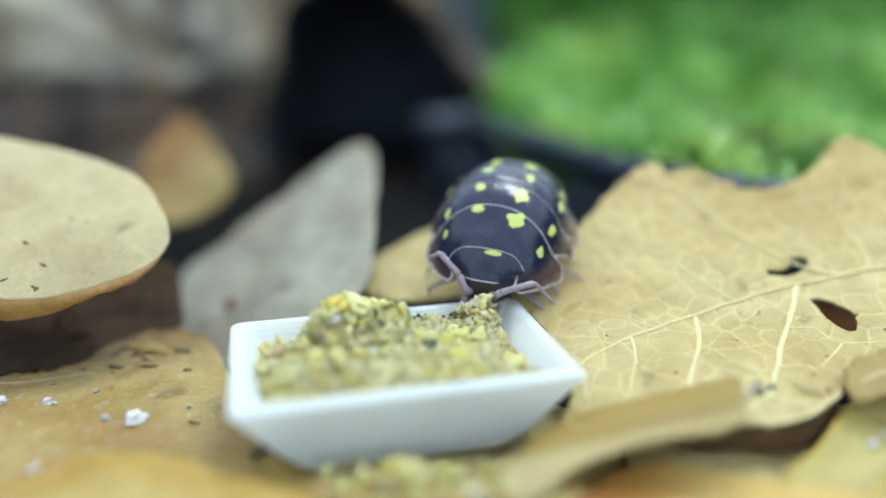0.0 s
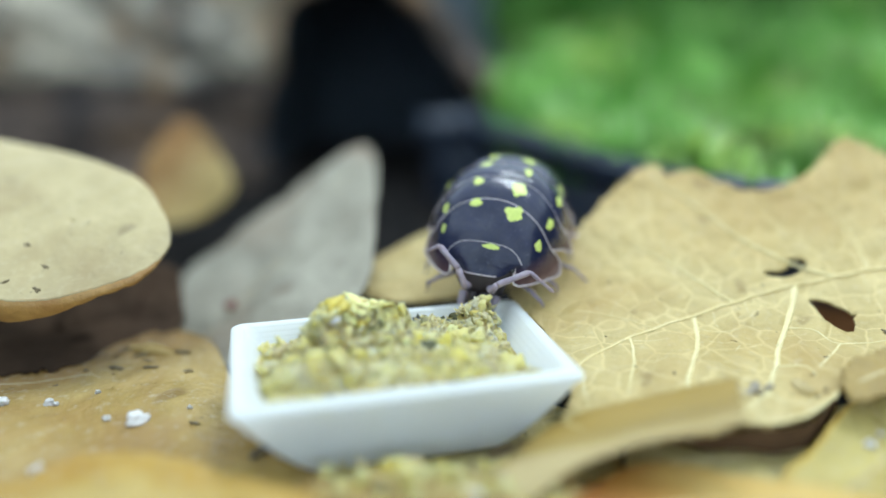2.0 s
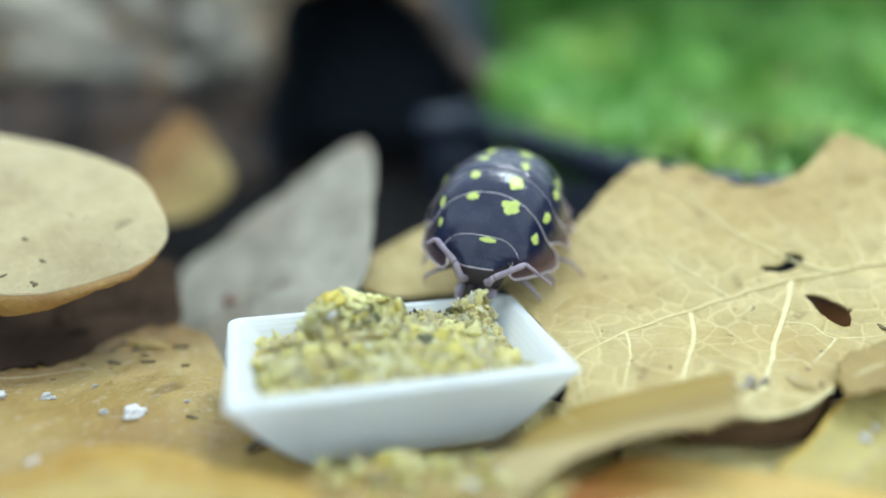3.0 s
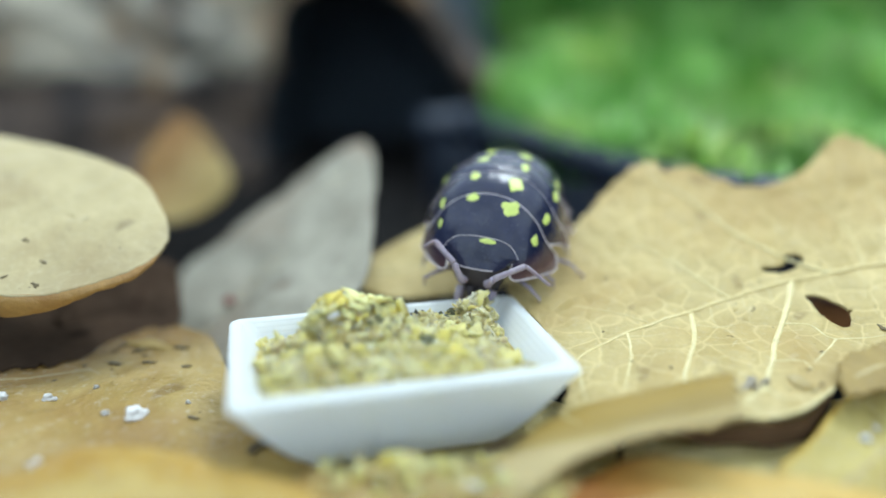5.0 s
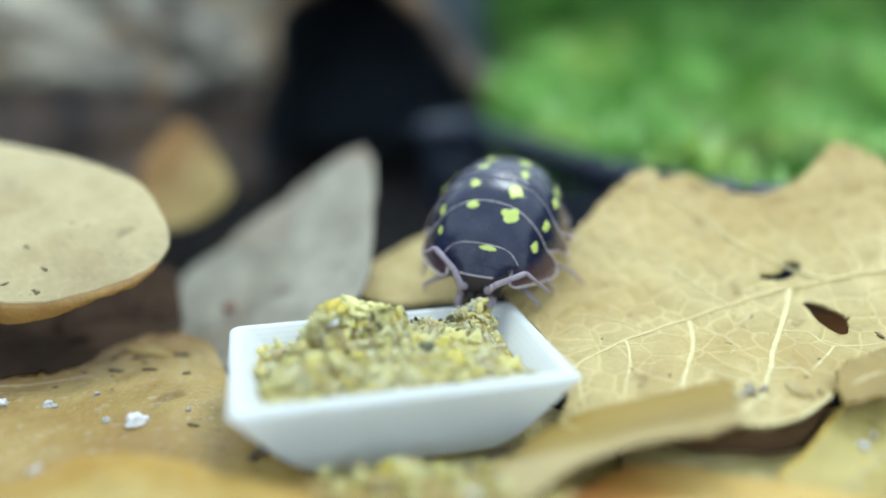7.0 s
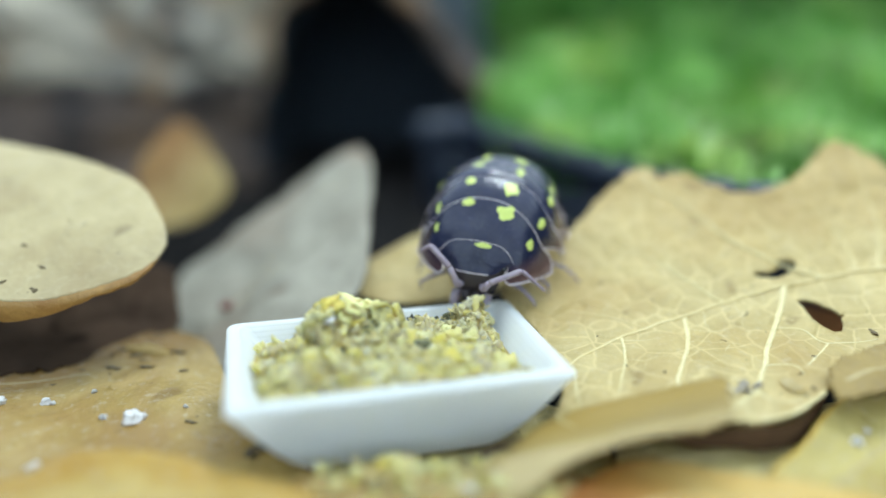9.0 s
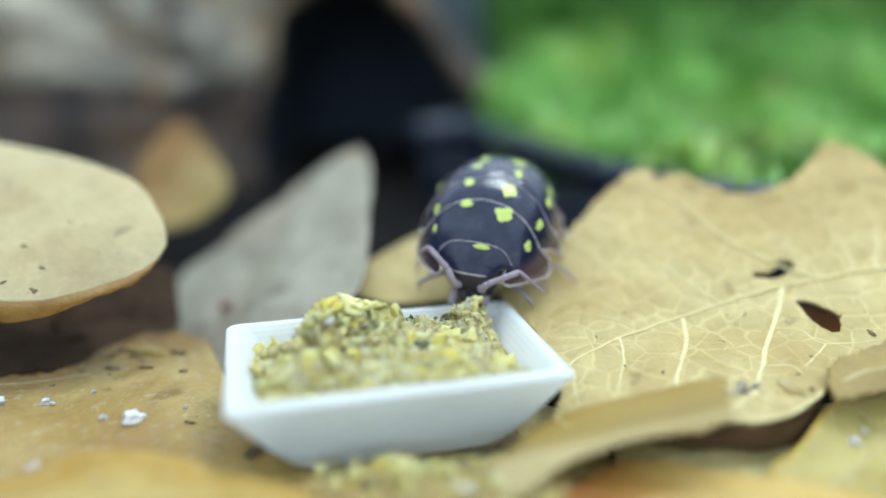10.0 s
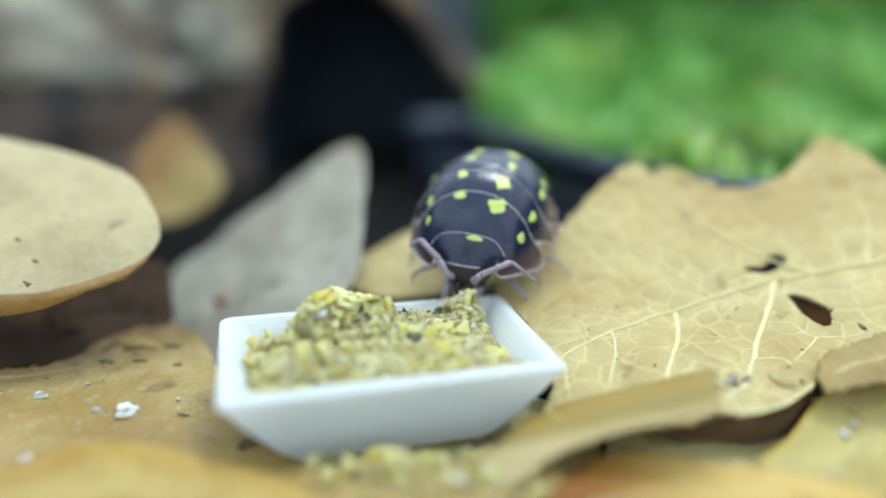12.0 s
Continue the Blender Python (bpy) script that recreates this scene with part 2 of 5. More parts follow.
M = dict(
    leaf_gold=leaf_material("dry_leaf_gold", (0.69, 0.555, 0.265), (0.61, 0.45, 0.165), (0.50, 0.33, 0.11), net=0.5, net_scale=560, blotch=(0.48, 0.70), pucker=0.00014, pale_flecks=0.2, speck=0.7, sweep=((0.1, 1, 0), 0.004, 0.0115, (0.64, 0.46, 0.18))),
    leaf_pale=leaf_material("dry_leaf_pale", (0.54, 0.435, 0.23), (0.49, 0.38, 0.185), (0.33, 0.24, 0.11), net=0.12, net_scale=420, blotch=(0.48, 0.66), rough=0.42, speck=0.6, grain=0.00002, mottle=0.65, thin=0.06, pale_flecks=0.15, sweep=((0.3, -1, 0), 0.001, 0.0075, (0.44, 0.35, 0.19))),
    # On the flat leaf, sweep's brown stands in for the rounded leaf's shadow.
    leaf_tan=leaf_material("dry_leaf_tan", (0.61, 0.44, 0.18), (0.54, 0.36, 0.10), (0.36, 0.20, 0.055), net=0.1, spec=0.6, blotch=(0.42, 0.60), rough=0.26, speck=0.8, pale_flecks=0.35, mottle=0.95, grain=0.0001, sweep=((-0.45, 1, 0), 0.0005, 0.0075, (0.23, 0.13, 0.05))),
    leaf_buff=leaf_material("dry_leaf_buff", (0.64, 0.515, 0.28), (0.52, 0.37, 0.125), (0.40, 0.25, 0.06), net=0.0, rough=0.5, speck=0.3, stretch=(0.07, 1, 1), blotch=(0.48, 0.62), pale_flecks=0.3, mottle=0.95, sweep=((0, -1, 0), -0.0004, 0.0016, (0.45, 0.30, 0.065))),
    leaf_orange=leaf_material("dry_leaf_orange", (0.66, 0.52, 0.19), (0.58, 0.38, 0.09), (0.45, 0.24, 0.035), net=0.08, speck=0.5, mottle=0.95, blotch=(0.44, 0.60), sweep=((0.25, 1, 0), 0.0002, 0.0022, (0.55, 0.33, 0.06)), pale_flecks=0.4),
    leaf_small=leaf_material("dry_leaf_two_tone", (0.56, 0.42, 0.17), (0.50, 0.35, 0.12), (0.44, 0.29, 0.09), net=0.0, speck=0.2, sweep=((-1, 0.6, 0), -0.0030, 0.0052, (0.36, 0.18, 0.055))),
    leaf_rust=leaf_material("dry_leaf_rust", (0.76, 0.54, 0.18), (0.72, 0.44, 0.10), (0.58, 0.29, 0.04), net=0.0, blotch=(0.56, 0.76), speck=0.2, mottle=0.4, sweep=((-1, -0.15, 0), -0.0004, 0.0052, (0.30, 0.10, 0.012))),
    leaf_grey=leaf_material("dry_leaf_grey", (0.42, 0.385, 0.30), (0.36, 0.32, 0.245), (0.26, 0.18, 0.12), net=0.0, speck=0.1, thin=0.12, sweep=((-0.35, 1, 0), 0.0135, 0.0175, (0.36, 0.26, 0.18))),
    leaf_olive=leaf_material("dry_leaf_olive", (0.68, 0.58, 0.28), (0.61, 0.50, 0.19), (0.45, 0.33, 0.11), net=0.4, net_scale=520, speck=0.7, pucker=0.00015, pale_flecks=0.4),
    leaf_bent=leaf_material("dry_leaf_spotted", (0.66, 0.54, 0.20), (0.58, 0.45, 0.13), (0.44, 0.28, 0.06), net=0.3, net_scale=480, speck=0.9, blotch=(0.46, 0.62), pale_flecks=0.4),
    leaf_brown=leaf_material("dry_leaf_brown", (0.50, 0.35, 0.12), (0.38, 0.25, 0.07), (0.20, 0.12, 0.04), net=0.3, speck=0.9, pale_flecks=0.1),
    leaf_russet=leaf_material("rotting_leaf_russet", (0.52, 0.24, 0.10), (0.40, 0.17, 0.065), (0.22, 0.09, 0.035), net=0.0, speck=0.6, rough=0.7, spec=0.15),
    leaf_litter=leaf_material("dark_litter", (0.105, 0.066, 0.042), (0.066, 0.042, 0.028), (0.028, 0.019, 0.014), net=0.0, speck=0.5, rough=0.9, spec=0.06),
    leaf_ash=leaf_material("ash_leaf", (0.50, 0.43, 0.34), (0.40, 0.34, 0.26), (0.26, 0.21, 0.16), net=0.0, speck=0.3),
    vein_soft=simple("leaf_vein_soft", (0.68, 0.55, 0.27), (0.62, 0.48, 0.20), 400, 0.5, 0.00005),
    lip=simple("leaf_lip", (0.44, 0.255, 0.075), (0.29, 0.135, 0.032), 300, 0.5, 0.0002),
    vein=simple("leaf_vein", (0.73, 0.62, 0.33), (0.67, 0.55, 0.26), 400, 0.5, 0.00005),
    vein_faint=simple("leaf_vein_faint", (0.70, 0.575, 0.30), (0.65, 0.52, 0.24), 400, 0.55, 0.00005),
    leaf_rim=simple("leaf_rim", (0.60, 0.42, 0.07), (0.50, 0.31, 0.05), 500, 0.5, 0.00005),
    lip_red=simple("red_brown_scrap", (0.22, 0.08, 0.06), (0.16, 0.06, 0.045), 600, 0.8),
    vein_dark=simple("leaf_vein_dark", (0.06, 0.03, 0.02), (0.04, 0.02, 0.014), 400, 0.9, spec=0.06),
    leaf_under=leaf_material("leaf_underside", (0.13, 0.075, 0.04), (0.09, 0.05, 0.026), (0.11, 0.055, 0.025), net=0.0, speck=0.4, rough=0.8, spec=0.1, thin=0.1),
    vein_dull=simple("leaf_vein_dull", (0.56, 0.44, 0.22), (0.48, 0.36, 0.16), 400, 0.6),
    dish=simple("printed_plastic", (0.91, 0.925, 0.92), (0.90, 0.91, 0.90), 120, 0.6, 0.00002, 2500, spec=0.12, third=(0.89, 0.89, 0.80), thin=0.42),
    soil=simple("dark_soil", (0.009, 0.009, 0.010), (0.022, 0.019, 0.017), 250, 0.9, 0.0012, spec=0.08),
    shell=shell_material("isopod_shell"),
    head=shell_material("isopod_head", False),
    margin=simple("isopod_margin", (0.86, 0.78, 0.80), (0.76, 0.66, 0.70), 700, 0.35, thin=0.3),
    spot=simple("isopod_spot", (0.53, 0.62, 0.13), (0.60, 0.67, 0.18), 1500, 0.35),
    limb=simple("isopod_limb", (0.34, 0.29, 0.34), (0.26, 0.21, 0.27), 900, 0.4, sss=0.3),
    face=simple("isopod_face", (0.022, 0.016, 0.02), (0.038, 0.028, 0.03), 1200, 0.6),
    eye=simple("isopod_eye", (0.01, 0.01, 0.012), (0.015, 0.014, 0.016), 1500, 0.15),
    food=crumb_material("dried_food", [(0.0, (0.82, 0.66, 0.21)), (0.25, (0.89, 0.75, 0.28)), (0.5, (0.92, 0.82, 0.42)), (0.64, (0.80, 0.65, 0.15)), (0.78, (0.76, 0.58, 0.20)), (0.90, (0.76, 0.65, 0.25)), (0.95, (0.66, 0.52, 0.28)), (1.0, (0.54, 0.48, 0.20))], 0.75),
    food_fine=crumb_material("dried_food_fine", [(0.0, (0.78, 0.61, 0.18)), (0.3, (0.87, 0.72, 0.25)), (0.7, (0.91, 0.79, 0.34)), (1.0, (0.93, 0.85, 0.48))], 0.8, True, 0.08),
    food_bright=simple("food_flake_bright", (0.66, 0.53, 0.09), (0.60, 0.46, 0.08), 900, 0.45, 0.0001, sss=0.3),
    food_pale=simple("food_flake_pale", (0.80, 0.74, 0.34), (0.74, 0.66, 0.24), 900, 0.45, 0.0001, sss=0.3),
    crumb_tan=simple("tan_crumb", (0.60, 0.45, 0.17), (0.54, 0.38, 0.12), 900, 0.6, 0.0001, sss=0.3),
    food_dark=crumb_material("dark_food", [(0.0, (0.05, 0.05, 0.03)), (0.6, (0.14, 0.14, 0.07)), (1.0, (0.2, 0.2, 0.1))], 0.05),
    white=simple("white_grit", (0.92, 0.88, 0.85), (0.90, 0.86, 0.82), 2000, 0.5, 0.0001, third=(0.86, 0.82, 0.78)),
    speck=simple("dark_grit", (0.11, 0.08, 0.04), (0.19, 0.14, 0.07), 2000, 0.8),
    hollow_dark=simple("hollow_shade", (0.048, 0.062, 0.080), (0.062, 0.078, 0.095), 90, 0.9, 0.001, spec=0.1),
    tub=simple("black_plastic", (0.020, 0.028, 0.046), (0.026, 0.036, 0.056), 60, 0.38, 0.0001, 300, spec=0.3),
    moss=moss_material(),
    bark=bark_material(),
    wall=simple("box_wall", (0.05, 0.07, 0.08), (0.06, 0.085, 0.10), 8, 0.35),
)


# ---- mesh helpers ----
def mesh_of(name, verts, faces, mat, smooth=True):
    me = bpy.data.meshes.new(name)
    me.from_pydata([tuple(MM * c for c in v) for v in verts], [], faces)
    me.materials.append(mat)
    if smooth:
        me.polygons.foreach_set("use_smooth", [True] * len(me.polygons))
    me.update()
    return me


def part(name, mesh, parent, label="", at=None, kind=""):
    ob = new(name, mesh)
    ob.parent = parent
    if at is not None:
        ob.matrix_basis = at
    return tagged(ob, label, kind=kind)


def thing(name, at, label, category, group="", kind=""):
    ob = new(name)
    ob.empty_display_size = 0.002
    ob.matrix_basis = at
    return tagged(ob, label, category, group, kind)


def place(x, y, z, rx=0, ry=0, rz=0):
    return pose(x * MM, y * MM, z * MM, rx, ry, rz)


def basis(c, a, b):
    """A pose with its x axis along a and y axis along b, at c."""
    a, b = Vector(a).normalized(), Vector(b).normalized()
    n = a.cross(b).normalized()
    b = n.cross(a)
    m = Matrix((a, b, n)).transposed().to_4x4()
    m.translation = Vector(c) * MM
    return m


def spline(points, n, closed=False):
    """Points along a Catmull-Rom curve."""
    p = np.array(points, float)
    k = len(p)
    out = []
    segs = k if closed else k - 1
    for q in np.linspace(0, segs, n, endpoint=not closed):
        i = min(int(q), segs - 1)
        s = q - i
        if closed:
            a, b, c, d = p[(i - 1) % k], p[i % k], p[(i + 1) % k], p[(i + 2) % k]
        else:
            a, b, c, d = p[max(i - 1, 0)], p[i], p[i + 1], p[min(i + 2, k - 1)]
        out.append(0.5 * (2 * b + (c - a) * s + (2 * a - 5 * b + 4 * c - d) * s ** 2 + (3 * b - a - 3 * c + d) * s ** 3))
    return np.array(out)


def wob(x, y, z, size):
    return noise.noise(Vector((x / size, y / size, z / size)))


def inside(x, y, poly):
    hit = False
    for i in range(len(poly)):
        (x0, y0), (x1, y1) = poly[i - 1], poly[i]
        if (y0 > y) != (y1 > y) and x < (x1 - x0) * (y - y0) / (y1 - y0) + x0:
            hit = not hit
    return hit


def sheet(name, rings, height, thick, mat, closed, holes=()):
    """A thin sheet with two faces and a rim from rows of 2D points; height(a, b) lifts it."""
    nr, ns = len(rings), len(rings[0])
    verts, faces = [], []
    flat = [tuple(p) for r in rings for p in r]
    gone = [False] * len(flat)
    for poly in holes:
        edge = [tuple(p) for p in spline(poly, 60, True)]
        edge = [(a + 0.05 * wob(3 * a, 3 * b, 1, 1.0), b + 0.05 * wob(3 * a, 3 * b, 5, 1.0)) for a, b in edge]
        lo, hi = np.min(edge, 0) - 0.3, np.max(edge, 0) + 0.3
        close = [i for i, (a, b) in enumerate(flat) if lo[0] < a < hi[0] and lo[1] < b < hi[1]]
        for i in close:
            gone[i] = inside(*flat[i], edge)
        for i in close:
            r, c = divmod(i, ns)
            ring = [gone[max(0, min(nr - 1, r + dr)) * ns + (c + dc) % ns] for dr in (-1, 0, 1) for dc in (-1, 0, 1)]
            if not gone[i] and any(ring):
                a, b = flat[i]
                flat[i] = min(edge, key=lambda e: (e[0] - a) ** 2 + (e[1] - b) ** 2)
    for side in (0.5, -0.5):
        verts += [(a, b, height(a, b) + side * thick) for a, b in flat]
    n = len(flat)
    used = {}
    wrap = ns if closed else ns - 1
    for r in range(nr - 1):
        for s in range(wrap):
            q = (r * ns + s, r * ns + (s + 1) % ns, (r + 1) * ns + (s + 1) % ns, (r + 1) * ns + s)
            if any(gone[i] for i in q):
                continue
            faces.append(q)
            faces.append(tuple(i + n for i in reversed(q)))
            for e in zip(q, q[1:] + q[:1]):
                used[e] = True
    for i, j in list(used):
        if (j, i) not in used and flat[i] != flat[j]:
            faces.append((j, i, i + n, j + n))
    return mesh_of(name, verts, faces, mat)


def round_rings(outline, nr=36, ns=180, ragged=0.12, seed=0.0, centre=(0.0, 0.0)):
    edge = spline(outline, ns, True)
    c = np.array(centre)
    rings = []
    rag = [1 + ragged * 0.1 * (wob(x * 3, y * 3, seed, 1.0) + 0.6 * wob(x * 9, y * 9, seed, 1.0)) for x, y in edge]
    for r in range(nr):
        f = max(1e-3, (r / (nr - 1)) ** 0.8)
        rings.append([c + (e - c) * f * (1 + (k - 1) * f) for e, k in zip(edge, rag)])
    return rings


def strip_rings(one, other, nr=24, ns=90):
    a, b = spline(one, ns), spline(other, ns)
    return [a + (b - a) * (r / (nr - 1)) for r in range(nr)]


def tube(points, radii, sides=6, flat=1.0, cap=True):
    """Vertices and faces of a tapering round bar along 3D points."""
    p = [Vector(q) for q in points]
    verts, faces = [], []
    ref = Vector((0.13, 0.21, 1.0)).normalized()
    for i, q in enumerate(p):
        d = (p[min(i + 1, len(p) - 1)] - p[max(i - 1, 0)]).normalized()
        u = d.cross(ref)
        if u.length < 1e-4:
            u = d.cross(Vector((1, 0, 0)))
        u.normalize()
        v = u.cross(d)
        for k in range(sides):
            a = 2 * math.pi * k / sides
            verts.append(tuple(q + radii[i] * (math.cos(a) * u + flat * math.sin(a) * v)))
    for i in range(len(p) - 1):
        for k in range(sides):
            j = (k + 1) % sides
            faces.append((i * sides + k, i * sides + j, (i + 1) * sides + j, (i + 1) * sides + k))
    if cap:
        faces.append(tuple(range(sides))[::-1])
        faces.append(tuple((len(p) - 1) * sides + k for k in range(sides)))
    return verts, faces


def vein_mesh(path, height, r0, r1, mat, n=24, jitter=0.06, seed=0):
    pts = spline(path, n)
    pts = [(a + jitter * wob(a, b, seed, 1.0), b + jitter * wob(b, a, seed + 5, 1.0)) for a, b in pts]
    p3 = [(a, b, height(a, b) + 0.06) for a, b in pts]
    radii = [r0 + (r1 - r0) * i / (n - 1) for i in range(n)]
    return mesh_of("vein", *tube(p3, [1.25 * r * (1 + 0.25 * wob(a, b, seed + 9, 0.6)) for r, (a, b) in zip(radii, pts)], 8, 0.42), mat)


def lump(rng, size, rough=0.35, rings=5, sides=7, squash=1.0):
    """An uneven crumb."""
    verts, faces = [(0, 0, size * squash)], []
    off = rng.random() * 50
    for r in range(1, rings):
        th = math.pi * r / rings
        for k in range(sides):
            a = 2 * math.pi * (k + 0.5 * (r % 2)) / sides
            x, y, z = math.sin(th) * math.cos(a), math.sin(th) * math.sin(a), math.cos(th)
            f = size * (1 + rough * (1.3 * wob(x + off, y, z, 0.7) + 0.5 * wob(x + off, y, z, 0.28)))
            verts.append((x * f, y * f, z * f * squash))
    verts.append((0, 0, -size * squash))
    for k in range(sides):
        faces.append((0, 1 + k, 1 + (k + 1) % sides))
        last = len(verts) - 1
        base = 1 + (rings - 2) * sides
        faces.append((last, base + (k + 1) % sides, base + k))
    for r in range(rings - 2):
        for k in range(sides):
            a, b = 1 + r * sides + k, 1 + r * sides + (k + 1) % sides
            faces.append((a, a + sides, b + sides, b))
    return verts, faces


def scaled(verts, k, cam_place=(0.0, 0.0, 20.8)):
    """The points, scaled about the camera's place, so their look from there is kept."""
    return [tuple(e + k * (c - e) for c, e in zip(v, cam_place)) for v in verts]


# ---- ground and box ----
def build_ground():
    n, half = 90, 160.0
    verts, faces = [], []
    for j in range(n + 1):
        for i in range(n + 1):
            x, y = -half + 2 * half * i / n, -60 + 2 * half * j / n
            verts.append((x, y, -1.6 + 1.0 * wob(x, y, 0, 9) + 0.5 * wob(x, y, 3, 3)))
    for j in range(n):
        for i in range(n):
            a = j * (n + 1) + i
            faces.append((a, a + 1, a + n + 2, a + n + 1))
    tagged(new("ground", mesh_of("ground", verts, faces, M["soil"])), "dark damp soil under the leaf litter", "ground", kind="structure")


def build_walls():
    def slab(name, x0, x1, y0, y1, top=95):
        verts = [(x, y, z) for z in (-6, top) for x, y in ((x0, y0), (x1, y0), (x1, y1), (x0, y1))]
        faces = [(3, 2, 1, 0), (4, 5, 6, 7), (0, 1, 5, 4), (1, 2, 6, 5), (2, 3, 7, 6), (3, 0, 4, 7)]
        tagged(new(name, mesh_of(name, verts, faces, M["wall"], False)), "dark plain side of the keeping box", "wall", kind="structure")
    slab("wall_north", -160, 160, 260, 264)
    slab("wall_south", -160, 160, -64, -60, 6)
    slab("wall_west", -164, -160, -64, 264)
    slab("wall_east", 160, 164, -64, 264)


# ---- leaves ----
def right_height(x, y):
    k = min(1.0, max(0.0, (x + 20.5) / 18))
    far = max(0.0, y + 2.5)
    return -1.2 + 0.13 * (y + 7.5) + 0.024 * far * far * k + 0.03 * (x + 2.5) + 0.25 * wob(x, y, 1, 4.5) + 0.10 * wob(x, y, 7, 1.5)


RIGHT_EDGE = [(-11.6, 4.6), (-8.9, 7.2), (-6.83, 9.27), (-5.25, 10.7), (-3.82, 11.54), (-2.6, 11.93), (-1.75, 11.7), (-1.5, 11.1), (-0.81, 11.26), (0.18, 11.37), (1.1, 11.14), (1.8, 10.6),
              (2.6, 10.45), (3.2, 9.95), (4.52, 9.77), (6.15, 10.14), (7.95, 10.93), (9.49, 12.09), (10.93, 13.07), (12.22, 13.08), (13.96, 11.79), (15.8, 9.8), (16.7, 7.0), (13.6, 1.5), (7.8, -3.2), (4.4, -4.6),
              (2.9, -6.5), (2.07, -7.31), (0.8, -8.35), (-0.65, -9.25), (-2.1, -9.69), (-3.32, -9.55), (-4.7, -10.0), (-8.5, -9.8), (-10.9, -9.0), (-10.3, -6.4), (-10.4, -2.8), (-11.4, 0.2), (-12.6, 2.6)]


def build_right_leaf():
    leaf = thing("large_leaf", place(16.51, 40.49, 4.6), "large golden dry lobed leaf with pale veins and two holes", "leaf", "dry leaves")
    holes = [[(2.67, 3.51), (3.13, 3.18), (4.1, 3.22), (5.2, 3.91), (5.67, 4.53), (5.24, 4.86), (4.5, 4.66), (4.56, 4.26), (3.8, 3.71), (3.1, 3.67)],
             [(4.47, 1.24), (5.2, 1.42), (5.85, 0.95), (6.32, 0.3), (6.22, -0.8), (5.65, -1.62), (5.08, -1.33), (4.67, -0.68), (4.55, 0.26)]]
    rings = round_rings(RIGHT_EDGE, 140, 400, 0.18, 3.0)
    part("blade", sheet("blade", rings, right_height, 0.16, M["leaf_gold"], True, holes), leaf)
    part("midrib", vein_mesh([(-9.6, -4.4), (-9.15, -3.72), (-6.52, -1.94), (-2.45, 0.21), (0.83, 1.36), (4.38, 2.68), (7.52, 3.29), (10.34, 3.69), (15.0, 4.6)], right_height, 0.08, 0.21, M["vein_soft"], 44), leaf, "pale raised midrib")
    side = [([(-2.38, 0.12), (-2.82, -2.0), (-3.78, -4.39), (-4.49, -5.94), (-4.9, -7.4)], 0.13, "vein"), ([(4.18, 2.52), (2.96, 0.08), (1.31, -2.7), (0.25, -4.79), (-0.95, -7.06)], 0.16, "vein"),
            ([(-0.95, -7.06), (-1.59, -7.66), (-2.21, -8.23), (-3.26, -9.36)], 0.12, "vein"), ([(-6.43, -1.94), (-6.77, -4.25), (-7.61, -6.85)], 0.085, "vein"), ([(-9.47, -4.61), (-9.59, -6.24), (-9.66, -7.91)], 0.085, "vein"),
            ([(6.81, 3.19), (2.81, 5.52), (-0.15, 9.13), (-1.78, 10.3), (-2.5, 11.5)], 0.17, "vein"), ([(0.13, 1.17), (-2.14, 4.04), (-4.44, 6.22), (-5.86, 7.25)], 0.12, "vein"),
            ([(-5.01, -0.91), (-7.0, 0.15), (-9.06, 0.76)], 0.08, "vein_soft"), ([(8.91, 3.4), (9.17, 6.36), (7.99, 8.93), (5.68, 9.83)], 0.11, "vein_soft"), ([(10.3, 3.7), (12.0, 7.2), (12.2, 10.1)], 0.12, "vein_soft"),
            ([(-0.99, -7.17), (-0.48, -7.9), (0.52, -7.79), (1.53, -7.31)], 0.09, "vein"), ([(0.34, -4.7), (1.74, -4.93), (1.94, -5.74)], 0.08, "vein"), ([(2.06, -1.32), (3.49, -1.53), (4.47, -2.77), (7.21, -2.58)], 0.085, "vein"),
            ([(4.45, -2.83), (3.32, -3.98), (2.4, -5.03)], 0.07, "vein"), ([(-2.21, -8.23), (-2.06, -8.75), (-2.09, -9.3)], 0.07, "vein")]
    for i, (path, r, kind) in enumerate(side):
        part("side_vein", vein_mesh(path, right_height, r, 0.6 * r if len(path) > 3 else 0.05, M[kind], 26, 0.08, i), leaf)
    # turned-down edge, made deep and dark to stand for the shaded gap too
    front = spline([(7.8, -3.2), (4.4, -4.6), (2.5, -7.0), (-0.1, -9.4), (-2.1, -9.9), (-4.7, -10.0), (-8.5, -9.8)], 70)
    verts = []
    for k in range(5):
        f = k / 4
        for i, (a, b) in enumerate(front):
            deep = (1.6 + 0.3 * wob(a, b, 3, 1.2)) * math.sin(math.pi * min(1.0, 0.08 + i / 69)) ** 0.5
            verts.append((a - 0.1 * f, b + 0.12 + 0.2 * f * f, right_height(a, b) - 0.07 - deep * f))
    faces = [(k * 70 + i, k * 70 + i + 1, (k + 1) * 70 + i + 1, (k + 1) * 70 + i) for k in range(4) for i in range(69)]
    part("turned_edge", mesh_of("turned_edge", verts, faces, M["leaf_under"]), leaf, "brown turned-down front edge, darkened for the shaded gap")
    part("front_ridge", vein_mesh([(2.3, -7.1), (0.8, -8.3), (-0.65, -9.15), (-2.1, -9.58), (-3.4, -9.5), (-4.7, -9.9)], right_height, 0.10, 0.12, M["vein"], 40, 0.12, 61), leaf, "pale thickened front edge")
